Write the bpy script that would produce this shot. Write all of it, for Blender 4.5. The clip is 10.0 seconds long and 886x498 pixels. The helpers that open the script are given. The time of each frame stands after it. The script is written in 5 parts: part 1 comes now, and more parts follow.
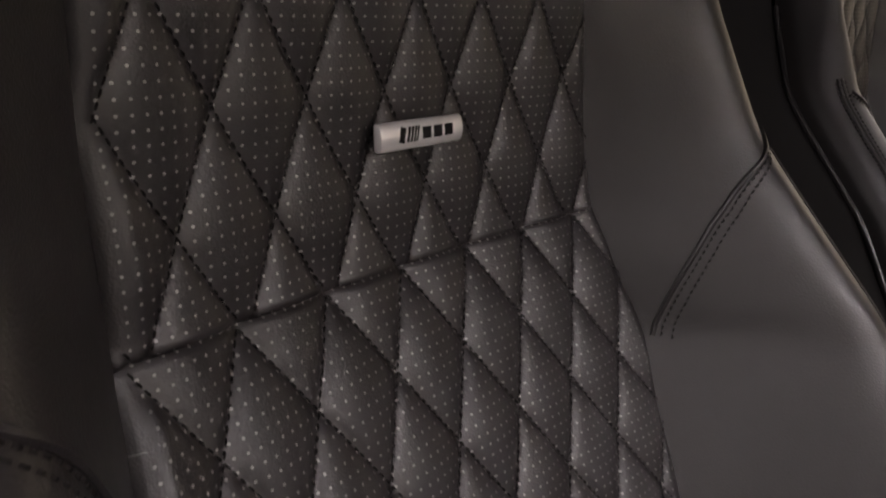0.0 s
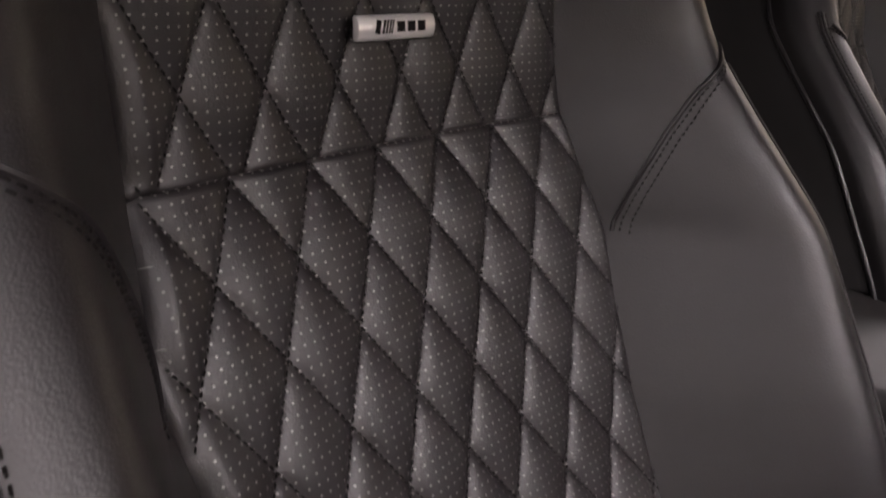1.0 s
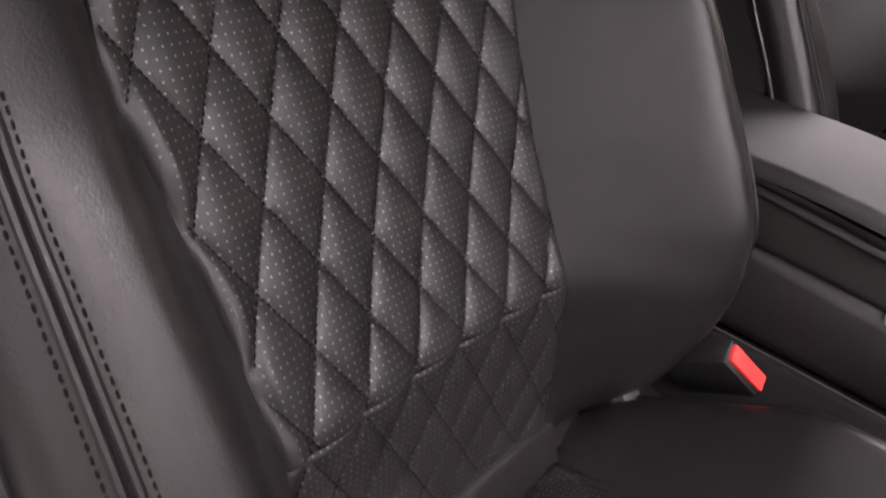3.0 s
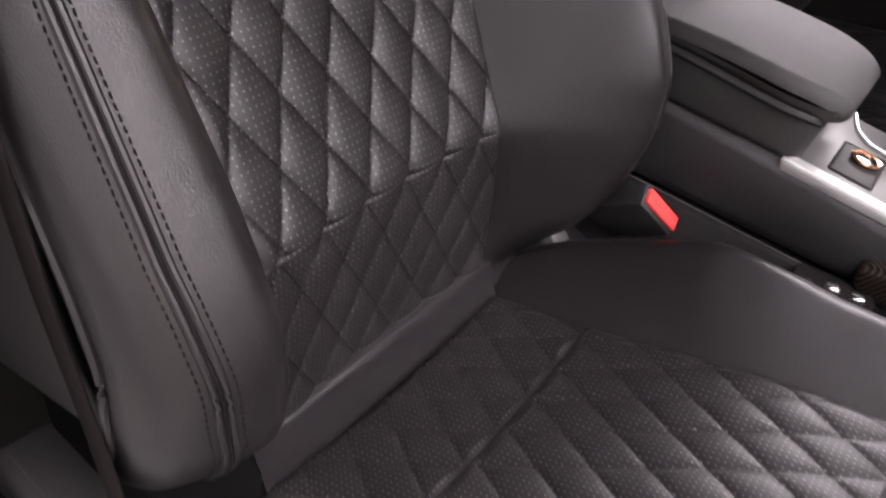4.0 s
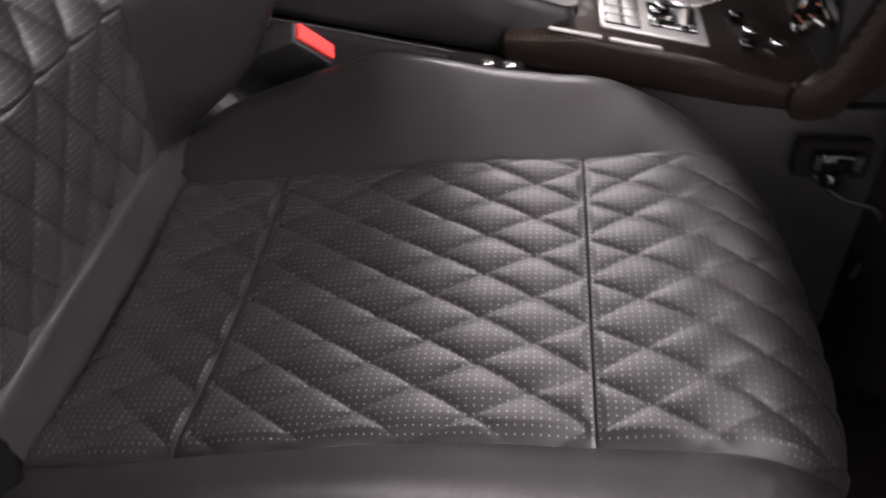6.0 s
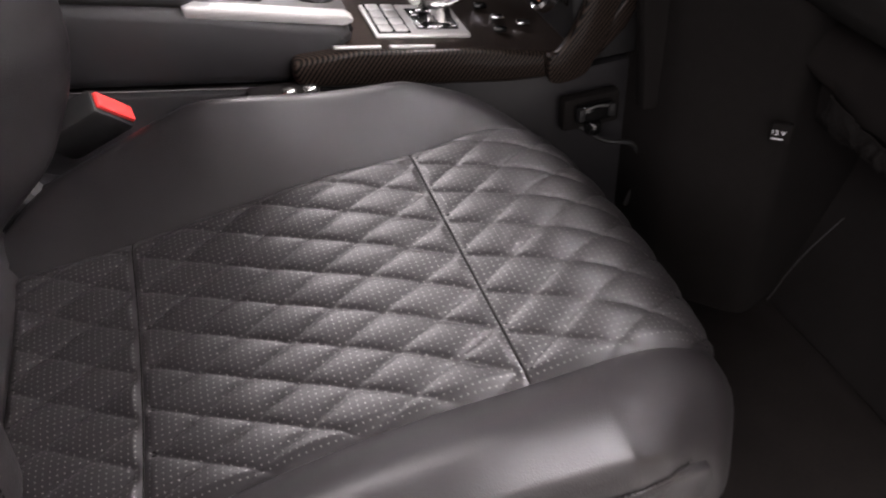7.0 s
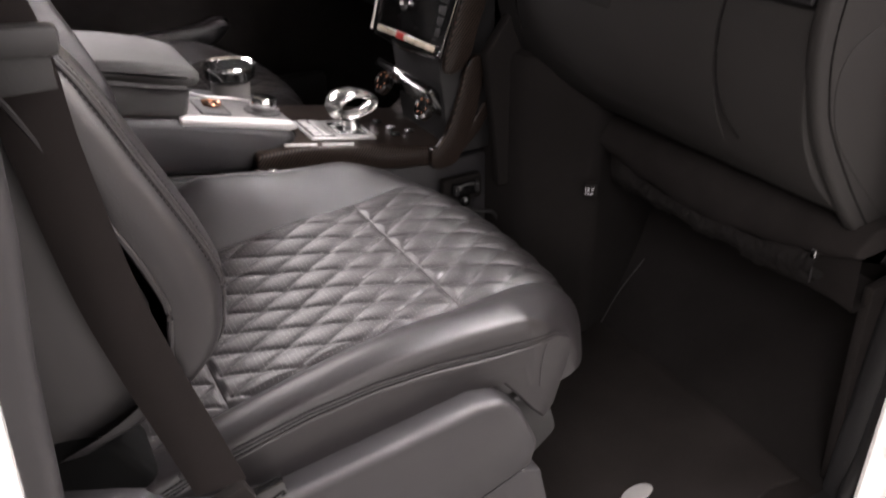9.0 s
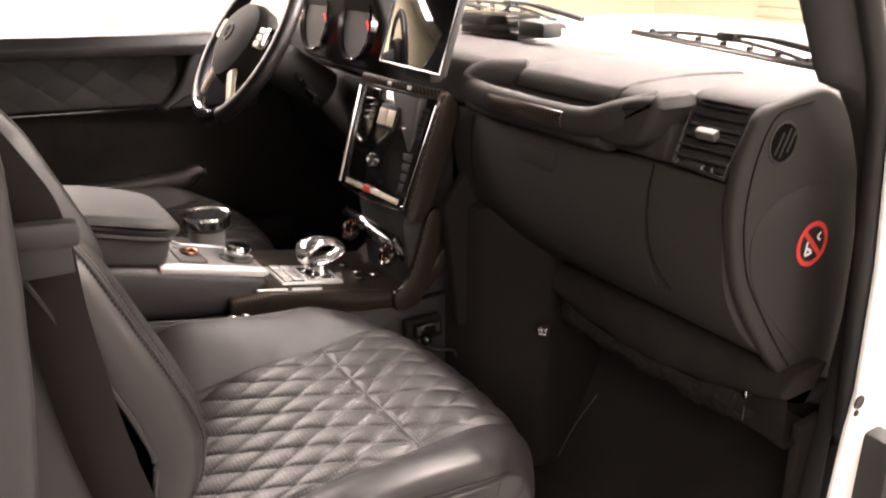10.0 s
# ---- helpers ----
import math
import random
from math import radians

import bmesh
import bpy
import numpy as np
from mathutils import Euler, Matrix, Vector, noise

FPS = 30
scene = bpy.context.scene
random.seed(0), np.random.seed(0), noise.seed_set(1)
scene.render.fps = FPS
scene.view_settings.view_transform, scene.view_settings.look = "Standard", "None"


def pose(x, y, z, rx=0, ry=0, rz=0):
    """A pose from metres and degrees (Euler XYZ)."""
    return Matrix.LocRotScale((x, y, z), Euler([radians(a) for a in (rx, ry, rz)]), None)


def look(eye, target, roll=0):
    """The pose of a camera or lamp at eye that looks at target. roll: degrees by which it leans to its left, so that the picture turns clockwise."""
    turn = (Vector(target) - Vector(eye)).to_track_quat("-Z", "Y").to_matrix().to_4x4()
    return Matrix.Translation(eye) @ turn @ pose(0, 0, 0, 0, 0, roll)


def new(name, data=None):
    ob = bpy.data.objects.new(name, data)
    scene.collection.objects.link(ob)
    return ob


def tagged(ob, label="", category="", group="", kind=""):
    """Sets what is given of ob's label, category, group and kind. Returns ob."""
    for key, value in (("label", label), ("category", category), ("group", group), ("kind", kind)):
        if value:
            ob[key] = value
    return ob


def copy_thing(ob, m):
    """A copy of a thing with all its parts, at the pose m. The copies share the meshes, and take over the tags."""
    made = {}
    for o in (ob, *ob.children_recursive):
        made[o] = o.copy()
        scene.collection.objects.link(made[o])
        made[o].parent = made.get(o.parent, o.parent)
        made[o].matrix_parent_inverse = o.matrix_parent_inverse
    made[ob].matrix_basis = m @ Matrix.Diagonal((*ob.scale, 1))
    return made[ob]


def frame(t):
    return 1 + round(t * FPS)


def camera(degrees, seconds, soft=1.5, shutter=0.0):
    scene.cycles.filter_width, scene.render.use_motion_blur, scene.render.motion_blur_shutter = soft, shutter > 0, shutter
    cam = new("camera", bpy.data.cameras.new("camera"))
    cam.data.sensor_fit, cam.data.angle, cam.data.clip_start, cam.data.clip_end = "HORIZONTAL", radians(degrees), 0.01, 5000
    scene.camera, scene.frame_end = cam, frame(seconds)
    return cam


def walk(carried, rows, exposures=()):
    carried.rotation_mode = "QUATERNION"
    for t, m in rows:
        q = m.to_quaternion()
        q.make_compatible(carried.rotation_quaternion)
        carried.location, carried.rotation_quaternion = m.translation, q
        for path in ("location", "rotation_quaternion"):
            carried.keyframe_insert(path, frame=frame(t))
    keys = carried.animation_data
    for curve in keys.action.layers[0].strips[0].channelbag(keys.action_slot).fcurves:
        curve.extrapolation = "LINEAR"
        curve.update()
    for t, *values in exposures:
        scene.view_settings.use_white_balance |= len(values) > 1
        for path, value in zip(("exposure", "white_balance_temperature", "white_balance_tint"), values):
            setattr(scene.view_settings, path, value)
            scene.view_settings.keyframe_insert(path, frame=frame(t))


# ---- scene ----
cam = camera(56.7, 10.0, 2.0, 0.4)
PATH = [
    (0, (0.147, -0.308, 0.958), (-1.076, 1.189, 0.449), -0.9),
    (0.5, (0.178, -0.325, 0.949), (-1.051, 1.15, 0.391), 0.0),
    (1, (0.215, -0.345, 0.935), (-1.025, 1.097, 0.315), 0.3),
    (1.5, (0.248, -0.365, 0.918), (-0.997, 1.055, 0.259), 0.3),
    (2, (0.278, -0.378, 0.899), (-0.945, 1.032, 0.182), 0.8),
    (2.2, (0.279, -0.385, 0.891), (-0.913, 1.033, 0.137), 1.0),
    (3.3, (0.318, -0.423, 0.847), (-0.735, 1.022, -0.049), 2.4),
    (3.5, (0.327, -0.445, 0.844), (-0.692, 1.009, -0.078), 2.6),
    (4, (0.363, -0.479, 0.846), (-0.553, 0.948, -0.215), 3.5),
    (4.5, (0.397, -0.5, 0.847), (-0.446, 0.894, -0.313), 4.6),
    (5, (0.418, -0.514, 0.841), (-0.322, 0.874, -0.394), 3.8),
    (5.5, (0.427, -0.492, 0.826), (-0.171, 0.92, -0.458), -0.3),
    (6, (0.371, -0.492, 0.819), (0.168, 1.02, -0.474), -2.8),
    (6.2, (0.334, -0.482, 0.853), (0.296, 0.979, -0.512), -4.9),
    (7.3, (0.242, -0.584, 0.853), (0.717, 0.901, -0.4), -3.0),
    (7.5, (0.227, -0.62, 0.858), (0.724, 0.868, -0.382), -2.9),
    (8, (0.165, -0.699, 0.866), (0.716, 0.818, -0.315), -2.1),
    (8.5, (0.065, -0.8, 0.881), (0.789, 0.696, -0.23), -1.6),
    (9, (0.001, -0.899, 0.928), (0.836, 0.638, -0.043), -1.1),
    (9.5, (-0.02, -0.94, 0.969), (0.896, 0.641, 0.155), -0.5),
    (10, (-0.031, -0.967, 0.999), (0.943, 0.634, 0.301), 0.0),
]
EXPOSURES = [(0, -0.60, 6600, 15), (1.5, -0.33, 6500, 18), (3.5, -0.20, 6350, 16), (4.5, -0.05, 6250, 15), (6, -0.05, 6350, 13), (7.5, 0.18, 6350, 13), (8, 0.30, 6350, 13), (8.5, 0.76, 6350, 13), (9, 0.3, 6450, 12), (10, 0.52, 7250, 14)]
walk(cam, [(t, look(eye, target, roll)) for t, eye, target, roll in PATH], EXPOSURES)

# ---- light ----
world = bpy.data.worlds.new("world")
scene.world = world
world.use_nodes = True
world.node_tree.nodes["Background"].inputs[0].default_value = (0.9, 0.93, 1.0, 1)
world.node_tree.nodes["Background"].inputs[1].default_value = 0.01


def room_lamp(x, y, z, sx, sy, power, colour=(1.0, 0.92, 0.92)):
    """An unseen long ceiling lamp: its housing and the light that it gives."""
    data = bpy.data.lights.new("lamp_light", "AREA")
    data.shape, data.size, data.size_y, data.energy, data.color = "RECTANGLE", sx, sy, power, colour
    ob = new("lamp_light", data)
    ob.matrix_basis = pose(x, y, z)
    return ob


# unseen lamps placed for the cabin's light; the second lifts the dashboard front
LAMPS = [(1.8, -2.4, 2.55, 1.8, 0.5, 60), (-1.9, -2.6, 2.55, 1.8, 0.5, 170), (2.1, 0.2, 2.55, 1.2, 3.0, 430), (4.1, -0.5, 2.55, 1.8, 2.2, 280), (-0.5, 4.2, 2.55, 3.4, 1.8, 560), (6.5, 0.3, 2.55, 0.5, 4.0, 300)]
for lamp in LAMPS:
    room_lamp(*lamp)
# light added from the open door's side; the window around it is unseen
ADDED_WINDOW = (-2.4, 5.0, 0.75, 2.25)
side_light = bpy.data.lights.new("side_fill_light", "AREA")
side_light.shape, side_light.size, side_light.size_y, side_light.energy, side_light.color = "RECTANGLE", ADDED_WINDOW[1] - ADDED_WINDOW[0], ADDED_WINDOW[3] - ADDED_WINDOW[2], 150, (1.0, 0.94, 0.93)
new("side_fill_light", side_light).matrix_basis = pose((ADDED_WINDOW[0] + ADDED_WINDOW[1]) / 2, -5.96, (ADDED_WINDOW[2] + ADDED_WINDOW[3]) / 2, 90, 0, 0)


# ---- materials ----
def principled(name, colour, rough=0.5, metal=0.0, coat=0.0):
    m = bpy.data.materials.new(name)
    m.use_nodes = True
    b = m.node_tree.nodes["Principled BSDF"]
    b.inputs["Base Color"].default_value = (*colour, 1)
    b.inputs["Roughness"].default_value = rough
    b.inputs["Metallic"].default_value = metal
    b.inputs["Coat Weight"].default_value = coat
    b.inputs["Coat Roughness"].default_value = 0.05
    return m, m.node_tree, b


def node(tree, kind, **inputs):
    n = tree.nodes.new(kind)
    for key, value in inputs.items():
        n.inputs[key.replace("_", " ")].default_value = value
    return n


def math_node(tree, op, a, b=None):
    n = tree.nodes.new("ShaderNodeMath")
    n.operation = op
    for k, v in enumerate((a, b)):
        if v is None:
            continue
        if isinstance(v, (int, float)):
            n.inputs[k].default_value = v
        else:
            tree.links.new(v, n.inputs[k])
    return n.outputs[0]


def surface(name, colour, rough=0.5, metal=0.0, coat=0.0, grain=0.0, grain_scale=400.0, vary=0.25, vary_scale=6.0, cells=False, rough_vary=0.12):
    """A surface with two scales of change in colour and gloss, and a fine relief."""
    m, tree, b = principled(name, colour, rough, metal, coat)
    where = tree.nodes.new("ShaderNodeTexCoord").outputs["Object"]
    big = node(tree, "ShaderNodeTexNoise", Scale=vary_scale, Detail=4.0, Roughness=0.6)
    fine = node(tree, "ShaderNodeTexNoise", Scale=vary_scale * 14, Detail=3.0, Roughness=0.6)
    for n in (big, fine):
        tree.links.new(where, n.inputs["Vector"])
    mixed = math_node(tree, "ADD", math_node(tree, "MULTIPLY", big.outputs[0], 0.65), math_node(tree, "MULTIPLY", fine.outputs[0], 0.35))
    ramp = tree.nodes.new("ShaderNodeMix")
    ramp.data_type = "RGBA"
    ramp.inputs[6].default_value = (*[c * (1 - vary) for c in colour], 1)
    ramp.inputs[7].default_value = (*[min(1, c * (1 + vary)) for c in colour], 1)
    tree.links.new(mixed, ramp.inputs[0])
    tree.links.new(ramp.outputs[2], b.inputs["Base Color"])
    tree.links.new(math_node(tree, "ADD", math_node(tree, "MULTIPLY", math_node(tree, "SUBTRACT", mixed, 0.5), rough_vary * 2), rough), b.inputs["Roughness"])
    if grain:
        if cells:
            tex = node(tree, "ShaderNodeTexVoronoi", Scale=grain_scale)
            tex.feature = "SMOOTH_F1"
        else:
            tex = node(tree, "ShaderNodeTexNoise", Scale=grain_scale, Detail=2.0)
        tree.links.new(where, tex.inputs["Vector"])
        bump = node(tree, "ShaderNodeBump", Strength=grain, Distance=0.0006)
        tree.links.new(tex.outputs[0], bump.inputs["Height"])
        tree.links.new(bump.outputs[0], b.inputs["Normal"])
    return m


LEATHER_TONE = (0.0098, 0.0084, 0.0090)


def perforated(name):
    """Black leather with rows of small punched holes, laid out in metres by the mesh's own map."""
    m = surface(name, LEATHER_TONE, 0.46, grain=0.25, grain_scale=900, cells=True)
    tree = m.node_tree
    b = tree.nodes["Principled BSDF"]
    xyz = tree.nodes.new("ShaderNodeSeparateXYZ")
    tree.links.new(tree.nodes.new("ShaderNodeUVMap").outputs[0], xyz.inputs[0])
    u = math_node(tree, "MULTIPLY", xyz.outputs[0], 1 / 0.0056)
    v = math_node(tree, "MULTIPLY", xyz.outputs[1], 1 / 0.0056)
    fu = math_node(tree, "SUBTRACT", math_node(tree, "FRACT", u), 0.5)
    fv = math_node(tree, "SUBTRACT", math_node(tree, "FRACT", v), 0.5)
    near = math_node(tree, "SQRT", math_node(tree, "ADD", math_node(tree, "MULTIPLY", fu, fu), math_node(tree, "MULTIPLY", fv, fv)))
    hole = math_node(tree, "LESS_THAN", near, 0.12)
    mix = tree.nodes.new("ShaderNodeMix")
    mix.data_type = "RGBA"
    mix.inputs[7].default_value = (0.15, 0.145, 0.14, 1)
    old = b.inputs["Base Color"].links[0].from_socket
    tree.links.new(hole, mix.inputs[0])
    tree.links.new(old, mix.inputs[6])
    tree.links.new(mix.outputs[2], b.inputs["Base Color"])
    return m


def carbon_weave(name):
    m, tree, b = principled(name, (0.02, 0.018, 0.016), 0.34, 0.0, 0.12)
    b.inputs["Specular IOR Level"].default_value = 0.12
    xyz = tree.nodes.new("ShaderNodeSeparateXYZ")
    tree.links.new(tree.nodes.new("ShaderNodeTexCoord").outputs["Object"], xyz.inputs[0])
    slope = math_node(tree, "MULTIPLY", math_node(tree, "SUBTRACT", xyz.outputs[2], xyz.outputs[1]), 0.85)
    a = math_node(tree, "SINE", math_node(tree, "MULTIPLY", math_node(tree, "SUBTRACT", xyz.outputs[0], slope), 980.0))
    c = math_node(tree, "SINE", math_node(tree, "MULTIPLY", math_node(tree, "ADD", xyz.outputs[0], slope), 900.0))
    f = math_node(tree, "ADD", math_node(tree, "MULTIPLY", a, 0.65), math_node(tree, "MULTIPLY", c, 0.12))
    f = math_node(tree, "MINIMUM", math_node(tree, "MAXIMUM", math_node(tree, "ADD", f, 0.42), 0.0), 1.0)
    mix = tree.nodes.new("ShaderNodeMix")
    mix.data_type = "RGBA"
    # the weave's brown stripes put the fibres' sheen into the base colour
    mix.inputs[6].default_value = (0.0015, 0.0013, 0.0012, 1)
    mix.inputs[7].default_value = (0.044, 0.032, 0.026, 1)
    tree.links.new(f, mix.inputs[0])
    tree.links.new(mix.outputs[2], b.inputs["Base Color"])
    return m


def glow(name, colour, strength):
    m, tree, b = principled(name, (0.01, 0.01, 0.01), 0.4)
    b.inputs["Emission Color"].default_value = (*colour, 1)
    b.inputs["Emission Strength"].default_value = strength
    return m


LEATHER = surface("black_leather", LEATHER_TONE, 0.43, grain=0.25, grain_scale=900, cells=True)
DULL_LEATHER = surface("dull_black_leather", (0.013, 0.012, 0.0115), 0.66, grain=0.4, grain_scale=900, cells=True)
PERFORATED = perforated("perforated_leather")
THREAD = surface("dark_thread", (0.010, 0.009, 0.009), 0.9)
PLASTIC = surface("grey_black_plastic", (0.017, 0.016, 0.0172), 0.46, grain=0.3, grain_scale=1500)
SHELL_GREY = surface("grey_seat_shell", (0.024, 0.0222, 0.0225), 0.6, grain=0.3, grain_scale=1200)
SHELL = surface("matt_black_shell", (0.011, 0.0105, 0.0105), 0.6, grain=0.3, grain_scale=1200)
DASH = surface("soft_black_dash", (0.021, 0.0195, 0.0185), 0.72, grain=0.35, grain_scale=1100, cells=True)
CARPET = surface("black_carpet", (0.0118, 0.0105, 0.0100), 1.0, grain=1.0, grain_scale=900, vary=0.5)
MAT = surface("brown_black_velour", (0.0165, 0.0143, 0.0134), 1.0, grain=1.0, grain_scale=700, vary=0.6, vary_scale=12)
FELT = surface("dark_felt", (0.0145, 0.0127, 0.0120), 1.0, grain=1.0, grain_scale=500, vary=0.6, vary_scale=25)
NET = surface("slack_net", (0.012, 0.011, 0.0105), 0.9, grain=1.0, grain_scale=260, vary=0.7, vary_scale=60)
DEEP_BLACK = surface("dull_black", (0.003, 0.003, 0.003), 1.0)
RUBBER = surface("black_rubber", (0.011, 0.0105, 0.0105), 0.6, grain=0.2)
WEBBING = surface("belt_webbing", (0.011, 0.0092, 0.0088), 0.9, grain=0.8, grain_scale=1400)
RED = surface("red_plastic", (0.75, 0.05, 0.045), 0.35)
TRAY_GREY = surface("tray_grey", (0.115, 0.112, 0.110), 0.42, 0.4, vary=0.08)
PALE_METAL = surface("pale_brushed_metal", (0.70, 0.62, 0.50), 0.40, 0.2, vary=0.1)
VENT_GREY = surface("vent_tab_grey", (0.09, 0.085, 0.075), 0.5, 0.2, vary=0.1)
BOWL = surface("dull_metal_bowl", (0.16, 0.155, 0.15), 0.5, 0.3, vary=0.1)
COPPER = surface("copper_ring", (0.75, 0.38, 0.22), 0.25, 1.0, vary=0.1)
SILVER = surface("satin_silver", (0.72, 0.71, 0.70), 0.34, 0.6, grain=0.05, vary=0.08)
CHROME = surface("polished_chrome", (0.8, 0.8, 0.8), 0.1, 1.0, vary=0.05, rough_vary=0.05)
BRUSHED = surface("satin_chrome", (0.74, 0.73, 0.71), 0.24, 1.0, grain=0.05, vary=0.06)
GLOSS = surface("piano_black", (0.006, 0.006, 0.006), 0.1, coat=0.6, rough_vary=0.05)
CARBON = carbon_weave("carbon_fibre")
WHITE_PAINT = surface("white_car_paint", (0.8, 0.79, 0.76), 0.25, coat=0.7, vary=0.04)
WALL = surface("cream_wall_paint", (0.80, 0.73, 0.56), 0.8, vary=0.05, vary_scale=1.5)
# unseen walls and ceiling: WALL darkened, so less light bounces into the cabin
DARKENED_WALL = surface("darkened_wall_paint", (0.34, 0.315, 0.275), 0.8, vary=0.05, vary_scale=1.5)
FLOOR = surface("grey_concrete", (0.24, 0.235, 0.225), 0.5, grain=0.4, grain_scale=60, vary_scale=1.5)
SCREEN = surface("dark_screen_glass", (0.012, 0.013, 0.014), 0.06, coat=1.0, rough_vary=0.02)
RED_GLOW = glow("red_dial_light", (1.0, 0.08, 0.08), 1.2)
AMBER_GLOW = glow("amber_button_light", (1.0, 0.35, 0.15), 0.3)
WHITE_INK = surface("white_ink", (0.75, 0.75, 0.75), 0.6, vary=0.05)
RED_INK = surface("red_ink", (0.6, 0.05, 0.04), 0.5, vary=0.1)

# the soft dashboard skin is nearly matt
DASH.node_tree.nodes["Principled BSDF"].inputs["Specular IOR Level"].default_value = 0.18
# thread and pile give back almost no gloss
for matt in (THREAD, CARPET, MAT, FELT, WEBBING, DEEP_BLACK, NET):
    matt.node_tree.nodes["Principled BSDF"].inputs["Specular IOR Level"].default_value = 0.06


# ---- building tools ----
def mesh_part(name, verts, faces, material, parent=None, label="", smooth=True, uv=None):
    me = bpy.data.meshes.new(name)
    me.from_pydata([tuple(map(float, v)) for v in verts], [], [tuple(map(int, f)) for f in faces])
    me.validate()
    if uv is not None:
        layer = me.uv_layers.new(name="UVMap")
        index = np.empty(len(me.loops), dtype=np.int32)
        me.loops.foreach_get("vertex_index", index)
        layer.data.foreach_set("uv", np.asarray(uv, dtype=np.float32)[index].ravel())
    me.materials.append(material)
    if smooth:
        me.polygons.foreach_set("use_smooth", [True] * len(me.polygons))
    ob = new(name, me)
    ob.parent = parent
    if label:
        tagged(ob, label)
    return ob


def part(name, bm, material, parent=None, label="", smooth=True):
    me = bpy.data.meshes.new(name)
    bmesh.ops.recalc_face_normals(bm, faces=bm.faces)
    bm.to_mesh(me)
    bm.free()
    me.materials.append(material)
    if smooth:
        me.polygons.foreach_set("use_smooth", [True] * len(me.polygons))
        me.set_sharp_from_angle(angle=radians(38))
    ob = new(name, me)
    ob.parent = parent
    if label:
        tagged(ob, label)
    return ob


def thing(name, label, category, group="", kind=""):
    return tagged(new(name), label, category, group, kind)


def box(size, at=(0, 0, 0), bevel=0.004, turn=(0, 0, 0), segments=2):
    bm = bmesh.new()
    bmesh.ops.create_cube(bm, size=1)
    bmesh.ops.scale(bm, vec=size, verts=bm.verts)
    if bevel:
        bmesh.ops.bevel(bm, geom=bm.edges[:], offset=bevel, segments=segments, affect="EDGES", profile=0.5)
    bmesh.ops.transform(bm, matrix=pose(*at, *turn), verts=bm.verts)
    return bm


def smooth_line(points, steps=8, closed=False):
    """A smooth curve through the given points."""
    p = [np.array(q, float) for q in points]
    if closed:
        p = [p[-1], *p, p[0], p[1]]
    else:
        p = [2 * p[0] - p[1], *p, 2 * p[-1] - p[-2]]
    out = []
    for k in range(1, len(p) - 2):
        for t in np.linspace(0, 1, steps, endpoint=False):
            a, b, c, d = p[k - 1 : k + 3]
            out.append(0.5 * (2 * b + (c - a) * t + (2 * a - 5 * b + 4 * c - d) * t**2 + (3 * b - a - 3 * c + d) * t**3))
    if not closed:
        out.append(p[-2])
    return np.array(out)


def prism(outline, axis, lo, hi, bevel=0.004, segments=2):
    """An outline in the plane across the axis (x: y z; y: x z; z: x y), drawn out from lo to hi."""
    def place(p, d):
        return {"x": (d, p[0], p[1]), "y": (p[0], d, p[1]), "z": (p[0], p[1], d)}[axis]
    bm = bmesh.new()
    low, high = [bm.verts.new(place(p, lo)) for p in outline], [bm.verts.new(place(p, hi)) for p in outline]
    n = len(outline)
    caps = [bm.faces.new(low), bm.faces.new(high[::-1])]
    for k in range(n):
        bm.faces.new((low[k], low[(k + 1) % n], high[(k + 1) % n], high[k]))
    bmesh.ops.recalc_face_normals(bm, faces=bm.faces)
    if bevel:
        rim = [e for e in bm.edges if any(f in caps for f in e.link_faces)]
        sharp = [e for e in bm.edges if e not in rim and len(e.link_faces) == 2 and e.calc_face_angle(0) > 0.6]
        bmesh.ops.bevel(bm, geom=rim + sharp, offset=bevel, segments=segments, affect="EDGES", profile=0.5)
    return bm


def tube(points, radius, sides=8, closed=False, flat=1.0):
    """A round bar along points; radius may be a list."""
    pts = [Vector(p) for p in points]
    n = len(pts)
    bm = bmesh.new()
    rings = []
    up = Vector((0, 0, 1))
    for k, p in enumerate(pts):
        a, b = (pts[(k + 1) % n], pts[k - 1]) if closed else (pts[min(k + 1, n - 1)], pts[max(k - 1, 0)])
        d = (a - b).normalized()
        side = d.cross(up)
        side = side.normalized() if side.length > 0.05 else d.cross(Vector((0, 1, 0))).normalized()
        top = side.cross(d)
        r = radius[k] if isinstance(radius, (list, tuple)) else radius
        rings.append([bm.verts.new(p + r * (math.cos(t) * side + flat * math.sin(t) * top)) for t in np.linspace(0, 2 * math.pi, sides, endpoint=False)])
    for k in range(n if closed else n - 1):
        for j in range(sides):
            bm.faces.new((rings[k][j], rings[k][(j + 1) % sides], rings[(k + 1) % n][(j + 1) % sides], rings[(k + 1) % n][j]))
    if not closed:
        bm.faces.new(rings[0][::-1])
        bm.faces.new(rings[-1])
    return bm


def lathe(profile, at=(0, 0, 0), turn=(0, 0, 0), sides=32):
    """Radius and height pairs turned about z."""
    bm = bmesh.new()
    rings = [[bm.verts.new((r * math.cos(t), r * math.sin(t), h)) for t in np.linspace(0, 2 * math.pi, sides, endpoint=False)] for r, h in profile]
    for a, b in zip(rings, rings[1:]):
        for j in range(sides):
            bm.faces.new((a[j], a[(j + 1) % sides], b[(j + 1) % sides], b[j]))
    bm.faces.new(rings[0][::-1])
    bm.faces.new(rings[-1])
    bmesh.ops.transform(bm, matrix=pose(*at, *turn), verts=bm.verts)
    return bm


